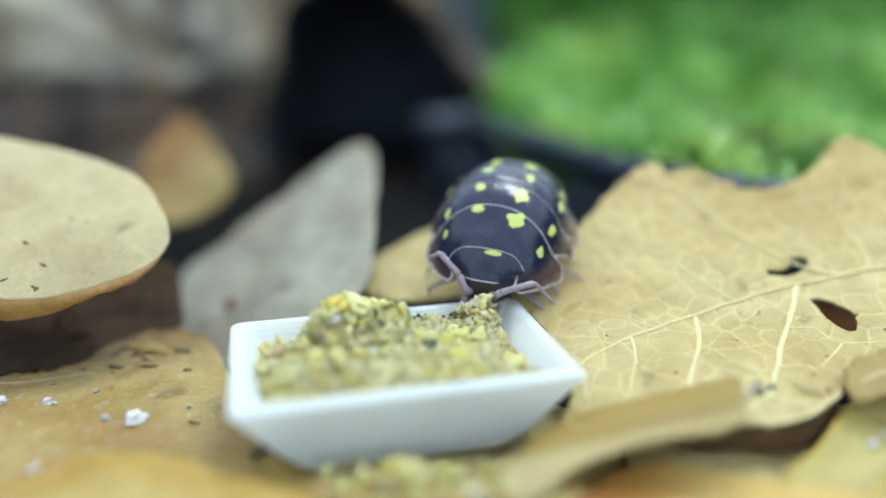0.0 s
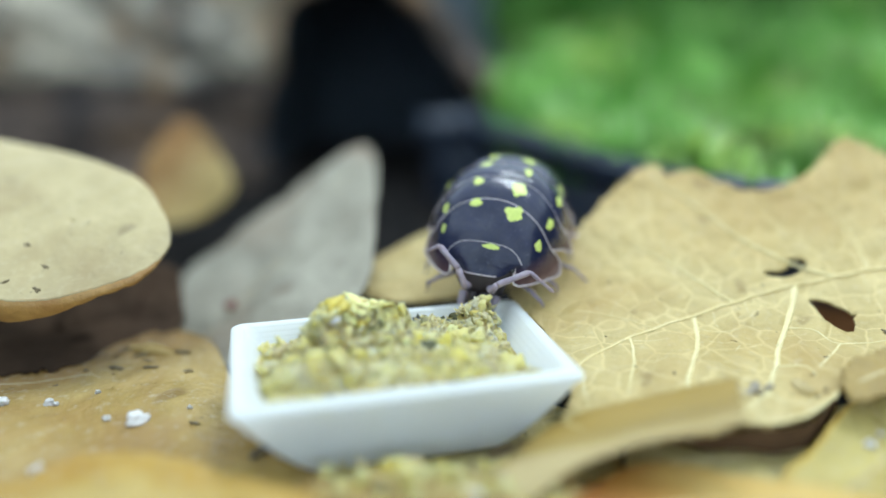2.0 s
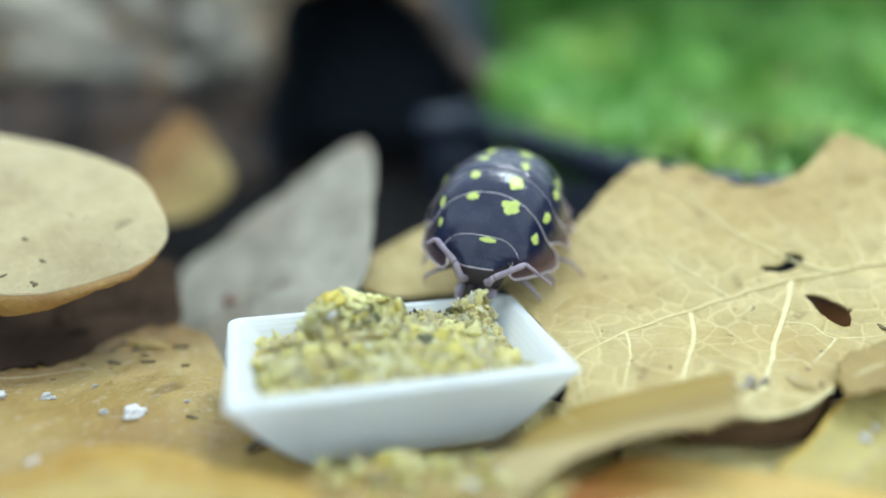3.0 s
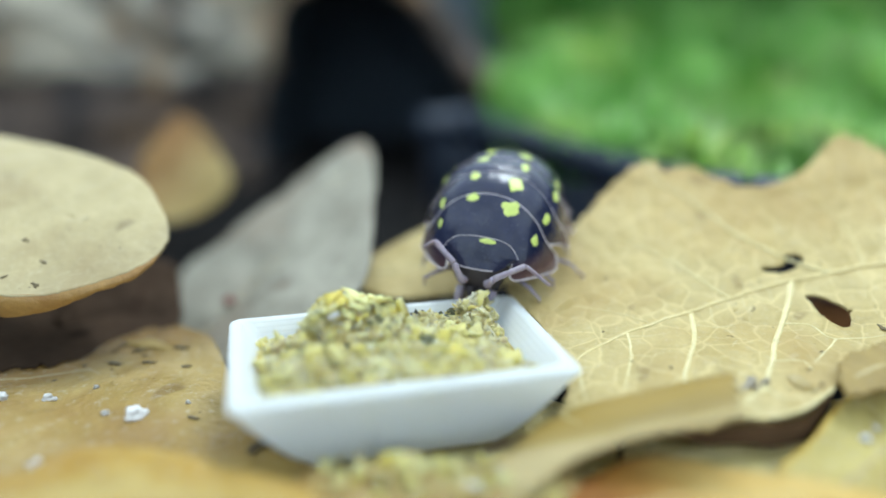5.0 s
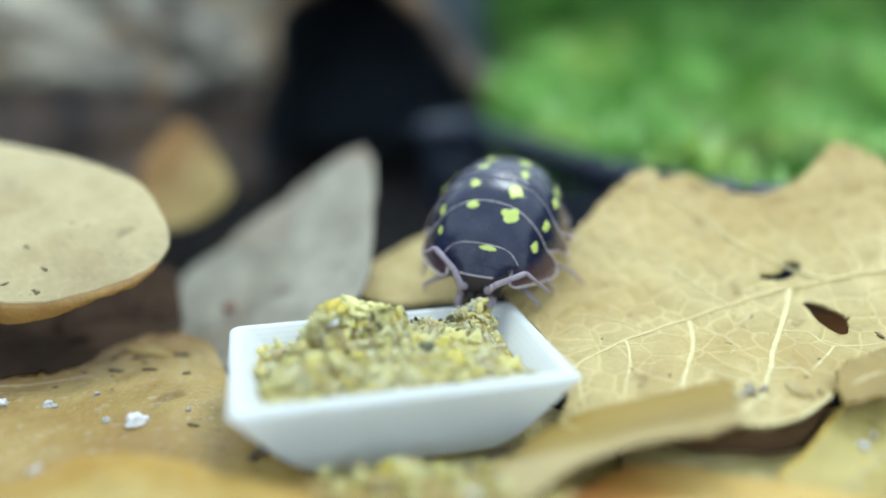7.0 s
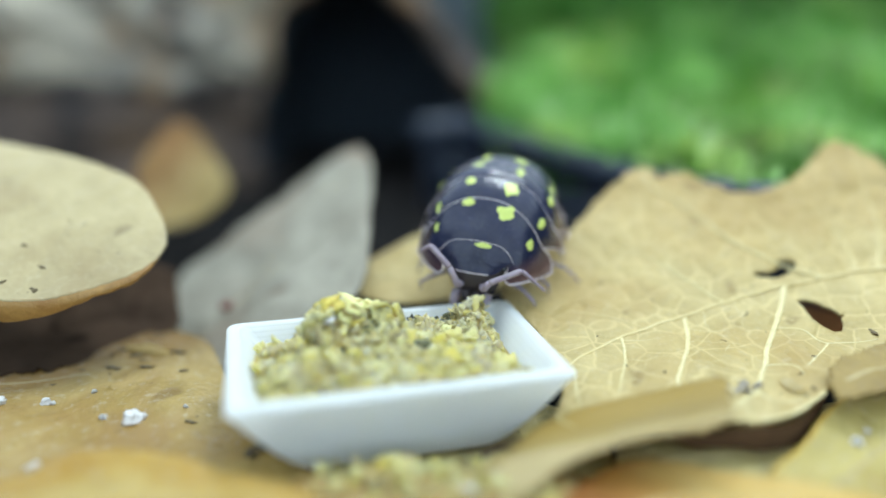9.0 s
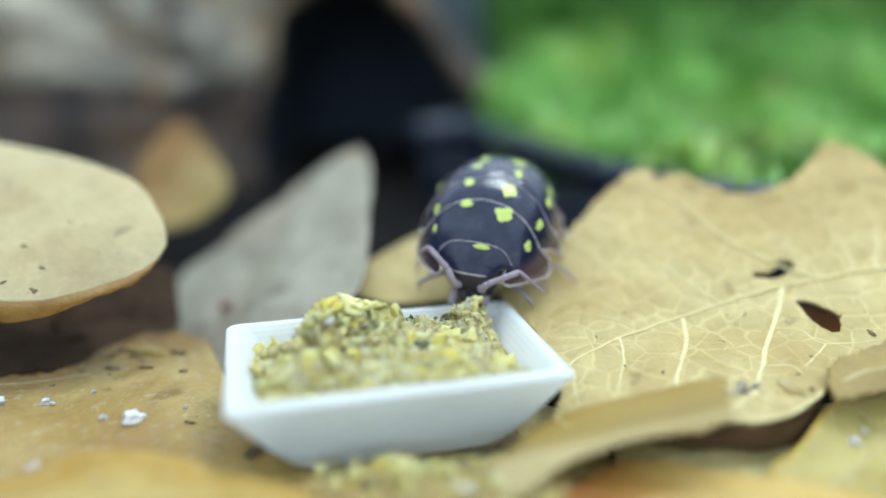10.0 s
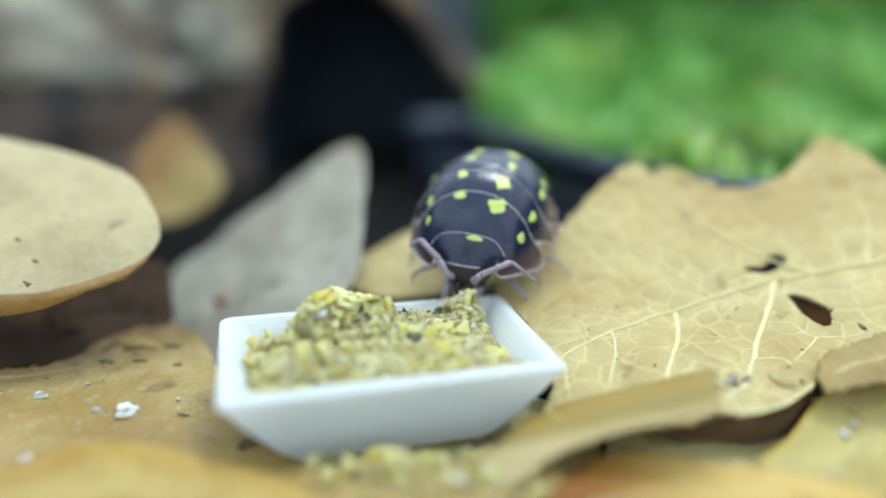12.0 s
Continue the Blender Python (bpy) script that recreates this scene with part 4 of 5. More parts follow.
def build_food():
    pile = thing("food_pile", DISH, "heap of crumbly yellow dried food in the dish", "food")
    nr, ns = 44, 170
    verts, faces = [], []
    for r in range(nr):
        for s in range(ns):
            a = 2 * math.pi * s / ns
            f = r / (nr - 1)
            ca, sa = math.cos(a), math.sin(a)
            x = -0.2 + 6.5 * f * math.copysign(abs(ca) ** 0.5, ca)
            y = -0.2 + 4.15 * f * math.copysign(abs(sa) ** 0.5, sa)
            z = heap(x, y) + min(1.0, 4 * (1 - f)) * (-0.2 + 0.45 * wob(x, y, 9, 0.8) + 0.25 * wob(x, y, 4, 0.3))
            verts.append((x, y, z))
    faces = [(r * ns + s, r * ns + (s + 1) % ns, (r + 1) * ns + (s + 1) % ns, (r + 1) * ns + s) for r in range(nr - 1) for s in range(ns)]
    part("food_bed", mesh_of("food_bed", verts, faces, M["food"]), pile)
    rng = random.Random(11)
    shapes = [mesh_of("crumb", *lump(rng, 1.0, 0.7, 10, 14, rng.uniform(0.5, 0.85)), M["food"]) for _ in range(9)]
    shapes += [mesh_of("crumb", *lump(rng, 1.0, 0.7, 10, 14, rng.uniform(0.22, 0.4)), M["food"]) for _ in range(9)]
    darks = [mesh_of("crumb", *lump(rng, 1.0, 0.9, 5, 7, 0.6), M["food_dark"], False) for _ in range(5)]
    for i in range(290):
        a = rng.uniform(-6.5, 6.1)
        b = rng.uniform(-4.2, 3.3)
        dark = rng.random() < (0.14 if b > 1.8 else 0.04)
        size = rng.uniform(0.10, 0.24) if dark else rng.choice((rng.uniform(0.16, 0.3), rng.uniform(0.3, 0.48), rng.uniform(0.42, 0.7)))
        if b > 0.6 and a > 1.0:
            size *= 0.6
        if i < 34:
            (ca, cb), dark, size = ((-3.9, 2.0), (2.1, 2.6), (3.2, 2.7))[i % 3], True, rng.uniform(0.12, 0.26)
            a, b = rng.gauss(ca, 0.4), min(3.2, rng.gauss(cb, 0.35))
        m = place(a, b, heap(a, b) + (0.2 if i < 34 else 0.02) + 0.15 * size, rng.uniform(-70, 70), rng.uniform(-70, 70), rng.uniform(0, 360)) @ Matrix.Scale(size, 4)
        part("crumb", rng.choice(darks if dark else shapes), pile, "dark green crumb" if dark else "", m)
    # the larger yellow flakes on the crest, one white and one dark one
    for a, b, size, kind in [(-2.9, 1.4, 0.75, "food_bright"), (-2.4, 1.9, 0.6, "food_pale"), (-1.5, 1.6, 0.95, "food_pale"), (-0.6, 1.5, 0.85, "food_pale"), (-1.3, 0.9, 0.6, "food_bright"), (-2.1, 0.9, 0.55, "food_pale"),
                             (-0.1, 1.2, 0.45, "food_bright"), (-3.6, 1.0, 0.45, "food_pale"), (-2.9, 0.6, 0.34, "white"), (-0.8, 0.3, 0.5, "food_dark"), (1.4, -1.2, 0.4, "food_dark"), (3.2, 1.2, 0.4, "food_pale"),
                             (0.6, -0.6, 0.4, "food_pale"), (-4.4, -0.6, 0.45, "food_pale"), (2.6, -0.2, 0.4, "food_pale"), (5.6, -2.9, 0.4, "crumb_tan")]:
        v, f = lump(rng, 0.85, 0.8, 10, 15, rng.uniform(0.35, 0.55))
        m = place(a, b, heap(a, b) + 0.25, rng.uniform(-40, 40), rng.uniform(-30, 30), rng.uniform(0, 360)) @ Matrix.Scale(size, 4)
        part("flake", mesh_of("flake", v, f, M[kind]), pile, "", m)
    # shreds and fine crumbs between them, lying at all angles
    verts, faces = [], []
    for i in range(2000):
        a, b = rng.uniform(-6.5, 6.1), rng.uniform(-4.25, 3.5)
        size = rng.uniform(0.10, 0.22) if i % 3 else rng.uniform(0.2, 0.4)
        v, f = lump(rng, size, 0.9, 4, 6, rng.uniform(0.12, 0.4))
        tilt = Euler((rng.uniform(-1.4, 1.4), rng.uniform(-1.4, 1.4), rng.uniform(0, 6.28))).to_matrix()
        lift = Vector((a, b, heap(a, b) + rng.uniform(-0.05, 0.26)))
        n = len(verts)
        verts += [tuple(tilt @ Vector(p) + lift) for p in v]
        faces += [tuple(j + n for j in q) for q in f]
    part("fine_crumb_layer", mesh_of("fine_crumb_layer", verts, faces, M["food_fine"], False), pile, kind="stuff")
    # spilled crumbs in front of the dish
    yellow = [mesh_of("food_crumb", *lump(rng, 1.0, 0.9, 8, 11, 0.6), M[k], False) for k in ("food_pale", "food_bright", "crumb_tan", "crumb_tan", "crumb_tan")]
    for i in range(150):
        x, y = max(-5, min(4.6, rng.gauss(0.3, 2.8))), max(25, min(29.6, rng.gauss(28.5, 1.0)))
        size = rng.uniform(0.10, 0.34)
        if i < 6:
            x, y, size = -1.7 + rng.uniform(-0.6, 0.6), 29.2 + rng.uniform(-0.3, 0.3), rng.uniform(0.4, 0.6)
        ob = new("food_crumb", rng.choice(yellow if rng.random() < 0.6 else shapes))
        z = 1.95 - 0.03 * (y - 27.1) ** 2 + 0.3 * size + 0.12
        ob.matrix_basis = place(x, y, z, rng.uniform(-50, 50), 0, rng.uniform(0, 360)) @ Matrix.Scale(size, 4)
        tagged(ob, "yellow crumb of dried food spilled before the dish", "crumb", "spilled crumbs")


# ---- isopod: x across, y towards the tail, z up ----
ISO_AT = (1.90, 41.23, 4.94, 21.7, 4.96, -15.0)
ISO = place(*ISO_AT)
BODY_W = [(0, 1.90), (0.57, 2.60), (1.52, 3.25), (3.99, 4.10), (6.17, 4.20), (8.55, 3.72), (10.9, 2.65), (12.6, 1.5), (13.3, 0.8)]
BODY_H = [(0, 1.64), (0.57, 2.62), (1.52, 3.60), (3.99, 4.92), (6.17, 5.18), (9.02, 4.45), (11.4, 2.85), (12.6, 1.8), (13.3, 1.1)]


def along(table, t):
    xs, ys = [a for a, b in table], [b for a, b in table]
    return sum(float(np.interp(min(13.3, max(0, t + o)), xs, ys)) for o in (-0.57, -0.28, 0, 0.28, 0.57)) / 5


def shell_point(t, phi, lift=0.0):
    w, h = along(BODY_W, t) + lift, along(BODY_H, t) + lift
    s, c = math.sin(phi), max(0.0, math.cos(phi))
    flare = (0.30 + 0.25 * min(1.0, max(0.0, (t - 5.0) / 2.0))) * max(0.0, (abs(phi) - 1.15) / 0.42) ** 2
    return (math.copysign(abs(s) ** 0.82, s) * (w + flare), t, h * c ** 0.86)


def edge(table, phi):
    """Where an edge of a shell plate lies along the body, at an angle from the crest in radians."""
    xs, ys = [a for a, b in table], [b for a, b in table]
    d = abs(math.degrees(phi))
    return sum(float(np.interp(min(xs[-1], max(0.0, d + o)), xs, ys)) for o in (-3, -1.5, 0, 1.5, 3)) / 5


def rise(s, bulge, lift):
    return lift + bulge * (0.25 + 0.75 * s ** 1.5 + 0.75 * math.sin(math.pi * s)) - 0.10 * (1 - s) ** 3


def plate(fore, hind, mat, reach, bulge=0.12, nt=16, na=72, name="plate", lift=0.0):
    """A shell plate between its fore and hind edges; the hind edge stands proud."""
    verts = []
    for i in range(nt + 1):
        s = i / nt
        for j in range(na + 1):
            phi = radians(reach) * math.sin(0.5 * math.pi * (-1 + 2 * j / na))
            t0, t1 = edge(fore, phi), edge(hind, phi)
            verts.append(shell_point(t0 + (max(t1, t0 + 0.02) - t0) * s, phi, rise(s, bulge, lift)))
    w = na + 1
    faces = [(i * w + j, i * w + j + 1, (i + 1) * w + j + 1, (i + 1) * w + j) for i in range(nt) for j in range(na)]
    return mesh_of(name, verts, faces, mat)


def hind_margin(hind, reach, bulge=0.12, lift=0.0, thin=0.036, wide=0.06, name="hind_margin"):
    """The pale edge along the back of a plate, broader at the flanks."""
    turns = [radians(reach) * math.sin(0.5 * math.pi * u) for u in np.linspace(-1, 1, 81)]
    pts = [shell_point(edge(hind, p), p, rise(1.0, bulge, lift)) for p in turns]
    radii = [thin + (wide - thin) * min(1.0, max(0.0, (abs(math.degrees(p)) - 45) / 22)) for p in turns]
    return mesh_of(name, *tube(pts, radii, 8, 0.8), M["margin"])


def lower_margin(fore, hind, reach, side, start, bulge=0.12):
    """The pale rounded edge that runs round the free lower corner of a plate."""
    turns = np.radians(np.linspace(start, reach, 30)) * side
    pts = [shell_point(edge(fore, p), p, rise(0.0, bulge, 0.06)) for p in turns]
    tip = turns[-1]
    pts += [shell_point(edge(fore, tip) + f * (edge(hind, tip) - edge(fore, tip)), tip, rise(f, bulge, 0.02)) for f in (0.35, 0.7, 1.0)]
    return mesh_of("lower_margin", *tube(pts, [0.03] + [0.065] * (len(pts) - 1), 8, 0.8), M["margin"])


def spot_mesh(t, phi, dt, dphi, lift, seed):
    rng = random.Random(seed)
    n, k = 22, 5
    verts, faces = [shell_point(t, phi, lift)], []
    off = rng.random() * 30
    for r in range(1, k + 1):
        for i in range(n):
            a = 2 * math.pi * i / n
            f = r / k * (1 + 0.34 * wob(math.cos(a) + off, math.sin(a), 0, 0.8) + 0.3 * wob(math.cos(a) + off, math.sin(a), 4, 0.33))
            verts.append(shell_point(t + dt * f * math.cos(a), phi + dphi * f * math.sin(a), lift - (0.02 if r == k else 0)))
    for i in range(n):
        faces.append((0, 1 + i, 1 + (i + 1) % n))
    for r in range(k - 1):
        for i in range(n):
            a, b = 1 + r * n + i, 1 + r * n + (i + 1) % n
            faces.append((a, a + n, b + n, b))
    return mesh_of("spot", verts, faces, M["spot"])


# each plate: its fore and hind edges, as (degrees from the crest, millimetres along the body), its reach, where its free edge starts
PLATES = [
    ([(0, 1.34), (28, 1.30), (35, 1.10), (40, 0.62), (46, 0.46), (57, 0.58), (68, 1.08), (78, 1.95), (83, 2.9)],
     [(0, 3.80), (10, 3.73), (20, 3.58), (32, 3.40), (44, 3.22), (55, 3.05), (62, 3.10), (70, 3.36), (78, 3.52), (83, 3.2)], 83, 36),
    ([(0, 3.45), (44, 2.95), (57, 2.85), (64, 3.30), (71, 3.95), (79, 4.80), (83, 5.1)],
     [(0, 5.60), (10, 5.55), (24, 5.40), (39, 5.10), (54, 4.76), (62, 4.82), (68, 5.08), (76, 5.48), (80, 5.48), (83, 5.2)], 83, 62),
    ([(0, 5.2), (39, 4.8), (54, 4.5), (62, 4.6), (68, 5.3), (78, 6.4), (86, 7.1)],
     [(0, 7.60), (25, 7.40), (45, 7.05), (58, 6.80), (66, 6.95), (74, 7.35), (82, 7.62), (86, 7.3)], 86, 64),
    ([(0, 7.2), (45, 6.7), (60, 6.6), (68, 7.3), (78, 8.3), (86, 9.0)],
     [(0, 9.55), (25, 9.35), (45, 9.00), (58, 8.75), (66, 8.90), (74, 9.25), (82, 9.5), (86, 9.2)], 86, 64),
    ([(0, 9.2), (45, 8.7), (60, 8.6), (68, 9.1), (78, 9.9), (86, 10.5)],
     [(0, 10.85), (25, 10.7), (45, 10.45), (60, 10.3), (70, 10.5), (80, 10.85), (86, 10.6)], 86, 66),
    ([(0, 10.5), (45, 10.2), (60, 10.1), (70, 10.6), (86, 11.4)],
     [(0, 11.75), (30, 11.65), (60, 11.4), (80, 11.75), (86, 11.5)], 86, 66),
    ([(0, 11.4), (60, 11.1), (86, 12.1)], [(0, 12.4), (30, 12.35), (60, 12.15), (80, 12.4), (86, 12.2)], 86, 66),
]
# on each plate: place along the body, degrees from the crest, half length, half width in degrees
SPOTS = {0: [(3.45, -11, 0.25, 4.6), (3.18, 14.0, 0.42, 7.2), (2.45, -42, 0.26, 2.6), (2.42, 46, 0.28, 4.2)],
         1: [(5.08, -13.5, 0.32, 3.8), (4.78, 12.5, 0.58, 5.2), (3.72, -41, 0.34, 3.2), (3.92, 46.5, 0.36, 3.8)],
         2: [(6.80, 14.5, 0.55, 3.2), (7.10, -13.5, 0.36, 4.6), (6.1, 48, 0.50, 3.6), (6.2, -49, 0.4, 4)],
         3: [(8.45, -12.5, 0.5, 4.2), (8.55, 12, 0.45, 5.6), (7.7, 49, 0.55, 4.2), (8.0, -50, 0.4, 4)],
         4: [(10.3, 10, 0.2, 6), (10.3, -12, 0.2, 6)]}


def build_isopod():
    iso = thing("isopod", ISO, "black isopod with lime-yellow spots and pale margins, feeding at the dish", "isopod")
    for i, (fore, hind, reach, free) in enumerate(PLATES):
        seg = part("body_segment", plate(fore, hind, M["shell"], reach, name="body_segment"), iso)
        part("hind_margin", hind_margin(hind, reach, thin=0.032 if i == 0 else 0.018), seg, "thin pale hind edge")
        for side in (-1, 1):
            part("lower_margin", lower_margin(fore, hind, reach, side, free), seg, "pale translucent edge of the lobe")
        for k, (t, deg, dt, dp) in enumerate(SPOTS.get(i, [])):
            s = (t - edge(fore, radians(deg))) / (edge(hind, radians(deg)) - edge(fore, radians(deg)))
            part("spot", spot_mesh(t, radians(deg), dt, radians(dp), rise(min(1.0, max(0.0, s)), 0.12, 0.03), 10 * i + k), seg, "lime-yellow spot")
    for k in range(3):
        at = 12.3 + 0.3 * k
        part("tail_segment", plate([(0, at), (80, at)], [(0, at + 0.45), (60, at + 0.4), (80, at + 0.5)], M["shell"], 80, nt=5, na=36, name="tail_segment"), iso)
    build_head(iso)
    legs(iso)
    belly = [(0.0, t, 0.9) for t in np.linspace(1.4, 12.6, 12)]
    part("belly", mesh_of("belly", *tube(belly, [1.0 + 1.8 * math.sin(math.pi * k / 11) for k in range(12)], 14, 0.35), M["face"]), iso)
    return iso, feelers(iso)


HEAD_FORE = [(0, 0.22), (12, 0.25), (20, 0.33), (28, 0.50), (35, 0.80), (40, 1.05)]
HEAD_HIND = [(0, 1.42), (20, 1.43), (28, 1.35), (35, 1.20), (40, 1.08)]


def build_head(iso):
    head = part("head", plate(HEAD_FORE, HEAD_HIND, M["head"], 40, 0.07, 14, 48, "head", 0.10), iso, "rounded dark head plate")
    part("hind_margin", hind_margin(HEAD_HIND, 40, 0.07, 0.11, 0.02, 0.02), head, "thin pale hind edge of the head")
    part("spot", spot_mesh(1.27, radians(5), 0.12, radians(6.0), 0.205, 77), head, "lime-yellow spot")
    verts, faces = [], []
    n, m = 24, 12
    for i in range(n + 1):
        u = -1 + 2 * i / n
        brow = Vector(shell_point(edge(HEAD_FORE, radians(38 * u)), radians(38 * u), 0.02))
        for j in range(m + 1):
            v = j / m
            a = v * math.radians(150)
            low = Vector((0.62 * brow.x, 0.30 + 0.45 * u * u, 0.62))
            p = brow.lerp(low, v)
            verts.append((p.x, p.y - 0.22 * math.sin(a) * (1 - 0.6 * u * u), p.z))
    w = m + 1
    faces = [(i * w + j, i * w + j + 1, (i + 1) * w + j + 1, (i + 1) * w + j) for i in range(n) for j in range(m)]
    part("face", mesh_of("face", verts, faces, M["face"]), head, "dark brown face under the head plate")
    ridge = [shell_point(edge(HEAD_FORE, p) - 0.01, p, 0.10) for p in np.radians(np.linspace(-20, 18, 16))]
    part("front_ridge", mesh_of("front_ridge", *tube(ridge, [0.02] + [0.032] * 14 + [0.02], 6), M["margin"]), head, "thin pale ridge over the face")
    for side in (-1, 1):
        rng = random.Random(3)
        ball = lump(rng, 0.15, 0.0, 7, 10, 0.8)
        c = shell_point(0.78, side * radians(34.5), 0.06)
        part("eye", mesh_of("eye", [(x + c[0], y + c[1], z + c[2]) for x, y, z in ball[0]], ball[1], M["eye"]), head, "small glossy black eye")
        jaw = [(side * 0.32, 0.2, 0.95), (side * 0.28, -0.05, 0.55), (side * 0.14, -0.05, 0.25)]
        part("mouthpart", mesh_of("mouthpart", *tube(jaw, [0.3, 0.24, 0.10], 8), M["face"]), head)


def legs(iso):
    for i in range(7):
        t = 2.0 + 1.45 * i
        for side in (-1, 1):
            fore = -0.9 + 0.33 * i
            w = along(BODY_W, t)
            out = 1.5 if (i, side) == (2, 1) else 0.1 + 0.05 * i
            pts = [(side * w * 0.5, t, 0.7), (side * w * 0.8, t + 0.3 * fore, 0.25), (side * (w + 0.45 * out), t + 0.8 * fore, -0.1), (side * (w + out), t + 1.2 * max(fore, -0.3), -0.8), (side * (w + out + 0.12), t + 1.35 * max(fore, -0.3), -1.8 if i > 1 else -1.1)]
            part("leg", mesh_of("leg", *tube(pts, [0.18, 0.14, 0.10, 0.06, 0.02], 8), M["limb"]), iso, "thin pale lilac-grey leg")
    for side in (-1, 1):
        pts = [(side * 0.9, 0.5, 0.6), (side * 0.85 - 0.15, 0.0, 0.1), (side * 0.75 - 0.25, -0.2, -0.6), (side * 0.7 - 0.3, -0.2, -1.3)]
        part("leg", mesh_of("leg", *tube(pts, [0.32, 0.27, 0.2, 0.1], 8), M["limb"]), iso, "mauve-grey foreleg reaching into the food")


def feelers(iso):
    """Each feeler is a part that turns at its root."""
    made = []
    shapes = {1: [(0, 0, 0), (0.10, -0.40, 0.20), (0.42, -0.40, 0.75), (2.05, 0.35, 1.42), (3.45, 0.62, 0.0)],
              -1: [(0, 0, 0), (-0.05, -0.40, 0.25), (-0.55, -0.15, 1.20), (-1.80, 0.45, 2.05), (-2.50, 0.50, 1.45)]}
    for side in (1, -1):
        p = shapes[side]
        root = part("feeler", mesh_of("feeler", *tube([(0, 0.3, 0), p[0], p[1]], [0.24, 0.26, 0.2], 8), M["limb"]), iso, "jointed lilac-grey feeler")
        for k in range(1, len(p) - 1):
            a, b = Vector(p[k]), Vector(p[k + 1])
            r = (0.22, 0.19, 0.12)[k - 1]
            pts = [a.lerp(b, f) for f in (0, 0.08, 0.5, 0.9, 1.0)]
            part("feeler_joint", mesh_of("feeler_joint", *tube(pts, [0.8 * r, r, 0.85 * r, r * 0.95, r * 0.6 if k < 3 else 0.04], 8), M["limb"]), root)
        made.append((root, side))
    return made


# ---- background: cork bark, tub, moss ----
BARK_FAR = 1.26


def build_bark():
    ns = 160
    cx, cz = -8.8, 9.0
    mouth = [(-10.1, 26.2), (-14.3, 23.7), (-16.8, 21.4), (-18.1, 16.8), (-19.1, 10.9), (-20.0, 4.7), (-19.6, -1.8), (-14.5, -5.8), (-5.5, -6.5), (1.0, -4.5),
             (4.2, 1.5), (4.7, 6.6), (4.0, 10.9), (2.8, 13.0), (0.8, 16.2), (-1.4, 19.1), (-4.9, 22.5), (-7.2, 24.8)]
    polar = sorted((math.atan2(z - cz, x - cx) % (2 * math.pi), math.hypot(x - cx, z - cz)) for x, z in mouth)

    def radii(a):
        ca, sa = math.cos(a), math.sin(a)
        inner = float(np.interp(a, [p for p, r in polar], [r for p, r in polar], period=2 * math.pi))
        left = max(0.0, -ca)
        outer = inner + 2.3 + 40 * left ** 1.6 + (5 if ca < 0 else 5 * max(0.0, 1 - 4 * ca)) * max(0.0, sa)
        return inner, outer
    verts, faces = [], []
    prof = [("in", d) for d in (29, 24, 17, 10, 4, 1)] + [("face", f) for f in (0.0, 0.06, 0.15, 0.25, 0.35, 0.45, 0.55, 0.65, 0.75, 0.85, 0.94, 1.0)] + [("out", d) for d in (1, 3, 6, 9, 12, 15, 18)]
    for kind, v in prof:
        for i in range(ns):
            a = 2 * math.pi * i / ns
            ri, ro = radii(a)
            if kind == "in":
                r, y = ri, v
            elif kind == "face":
                r, y = ri + (ro - ri) * v, 0.8 * (1 - math.sin(math.pi * v)) - 4 * math.sin(math.pi * v) * min(1, (ro - ri) / 30)
            else:
                r, y = ro, v
            x, z = cx + r * math.cos(a), cz + r * math.sin(a)
            k = 0.5 if math.cos(a) > 0.2 or kind == "in" else 2.2
            dx, dy, dz = k * wob(x, y, z, 6), k * 1.6 * wob(x + 40, y, z, 5) + 1.4 * wob(x, y + 30, z, 2.2), k * wob(x, y, z + 70, 6)
            verts.append((x + dx, 84 + y + dy, max(-3.0, z + dz)))
    n = len(prof)
    faces = [(j * ns + i, j * ns + (i + 1) % ns, (j + 1) * ns + (i + 1) % ns, (j + 1) * ns + i) for j in range(5, n - 1) for i in range(ns)]
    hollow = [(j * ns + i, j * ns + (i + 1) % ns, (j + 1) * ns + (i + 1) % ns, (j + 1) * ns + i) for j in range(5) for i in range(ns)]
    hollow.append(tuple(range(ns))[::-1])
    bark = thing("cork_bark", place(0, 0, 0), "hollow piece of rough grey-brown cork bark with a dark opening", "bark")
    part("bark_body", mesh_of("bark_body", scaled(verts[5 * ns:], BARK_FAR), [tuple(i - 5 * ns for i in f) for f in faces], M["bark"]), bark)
    # the hollow's darkness is put into its colour
    part("hollow", mesh_of("hollow", scaled(verts[:6 * ns], BARK_FAR), hollow, M["hollow_dark"]), bark, "inside of the hollow, its shade held in the colour")
    rng = random.Random(4)
    for i in range(26):
        x, z = rng.uniform(-58, -24), rng.uniform(-1, 26)
        size = rng.uniform(1.6, 4.0)
        v, f = lump(rng, size, 0.6, 9, 14, 0.7)
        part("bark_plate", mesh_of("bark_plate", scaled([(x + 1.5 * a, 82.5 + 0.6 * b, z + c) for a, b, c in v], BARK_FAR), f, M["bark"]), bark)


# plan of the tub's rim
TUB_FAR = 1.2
TUB = [(-1.8, 76), (2.6, 75.5), (6.5, 67), (9.8, 59.5), (12.5, 53.2), (15.2, 48.4), (18.6, 45.2), (26, 44.2), (60, 44), (75, 60), (78, 100), (75, 150), (40, 158), (10, 150), (8.4, 110), (7.0, 87), (2.5, 80)]


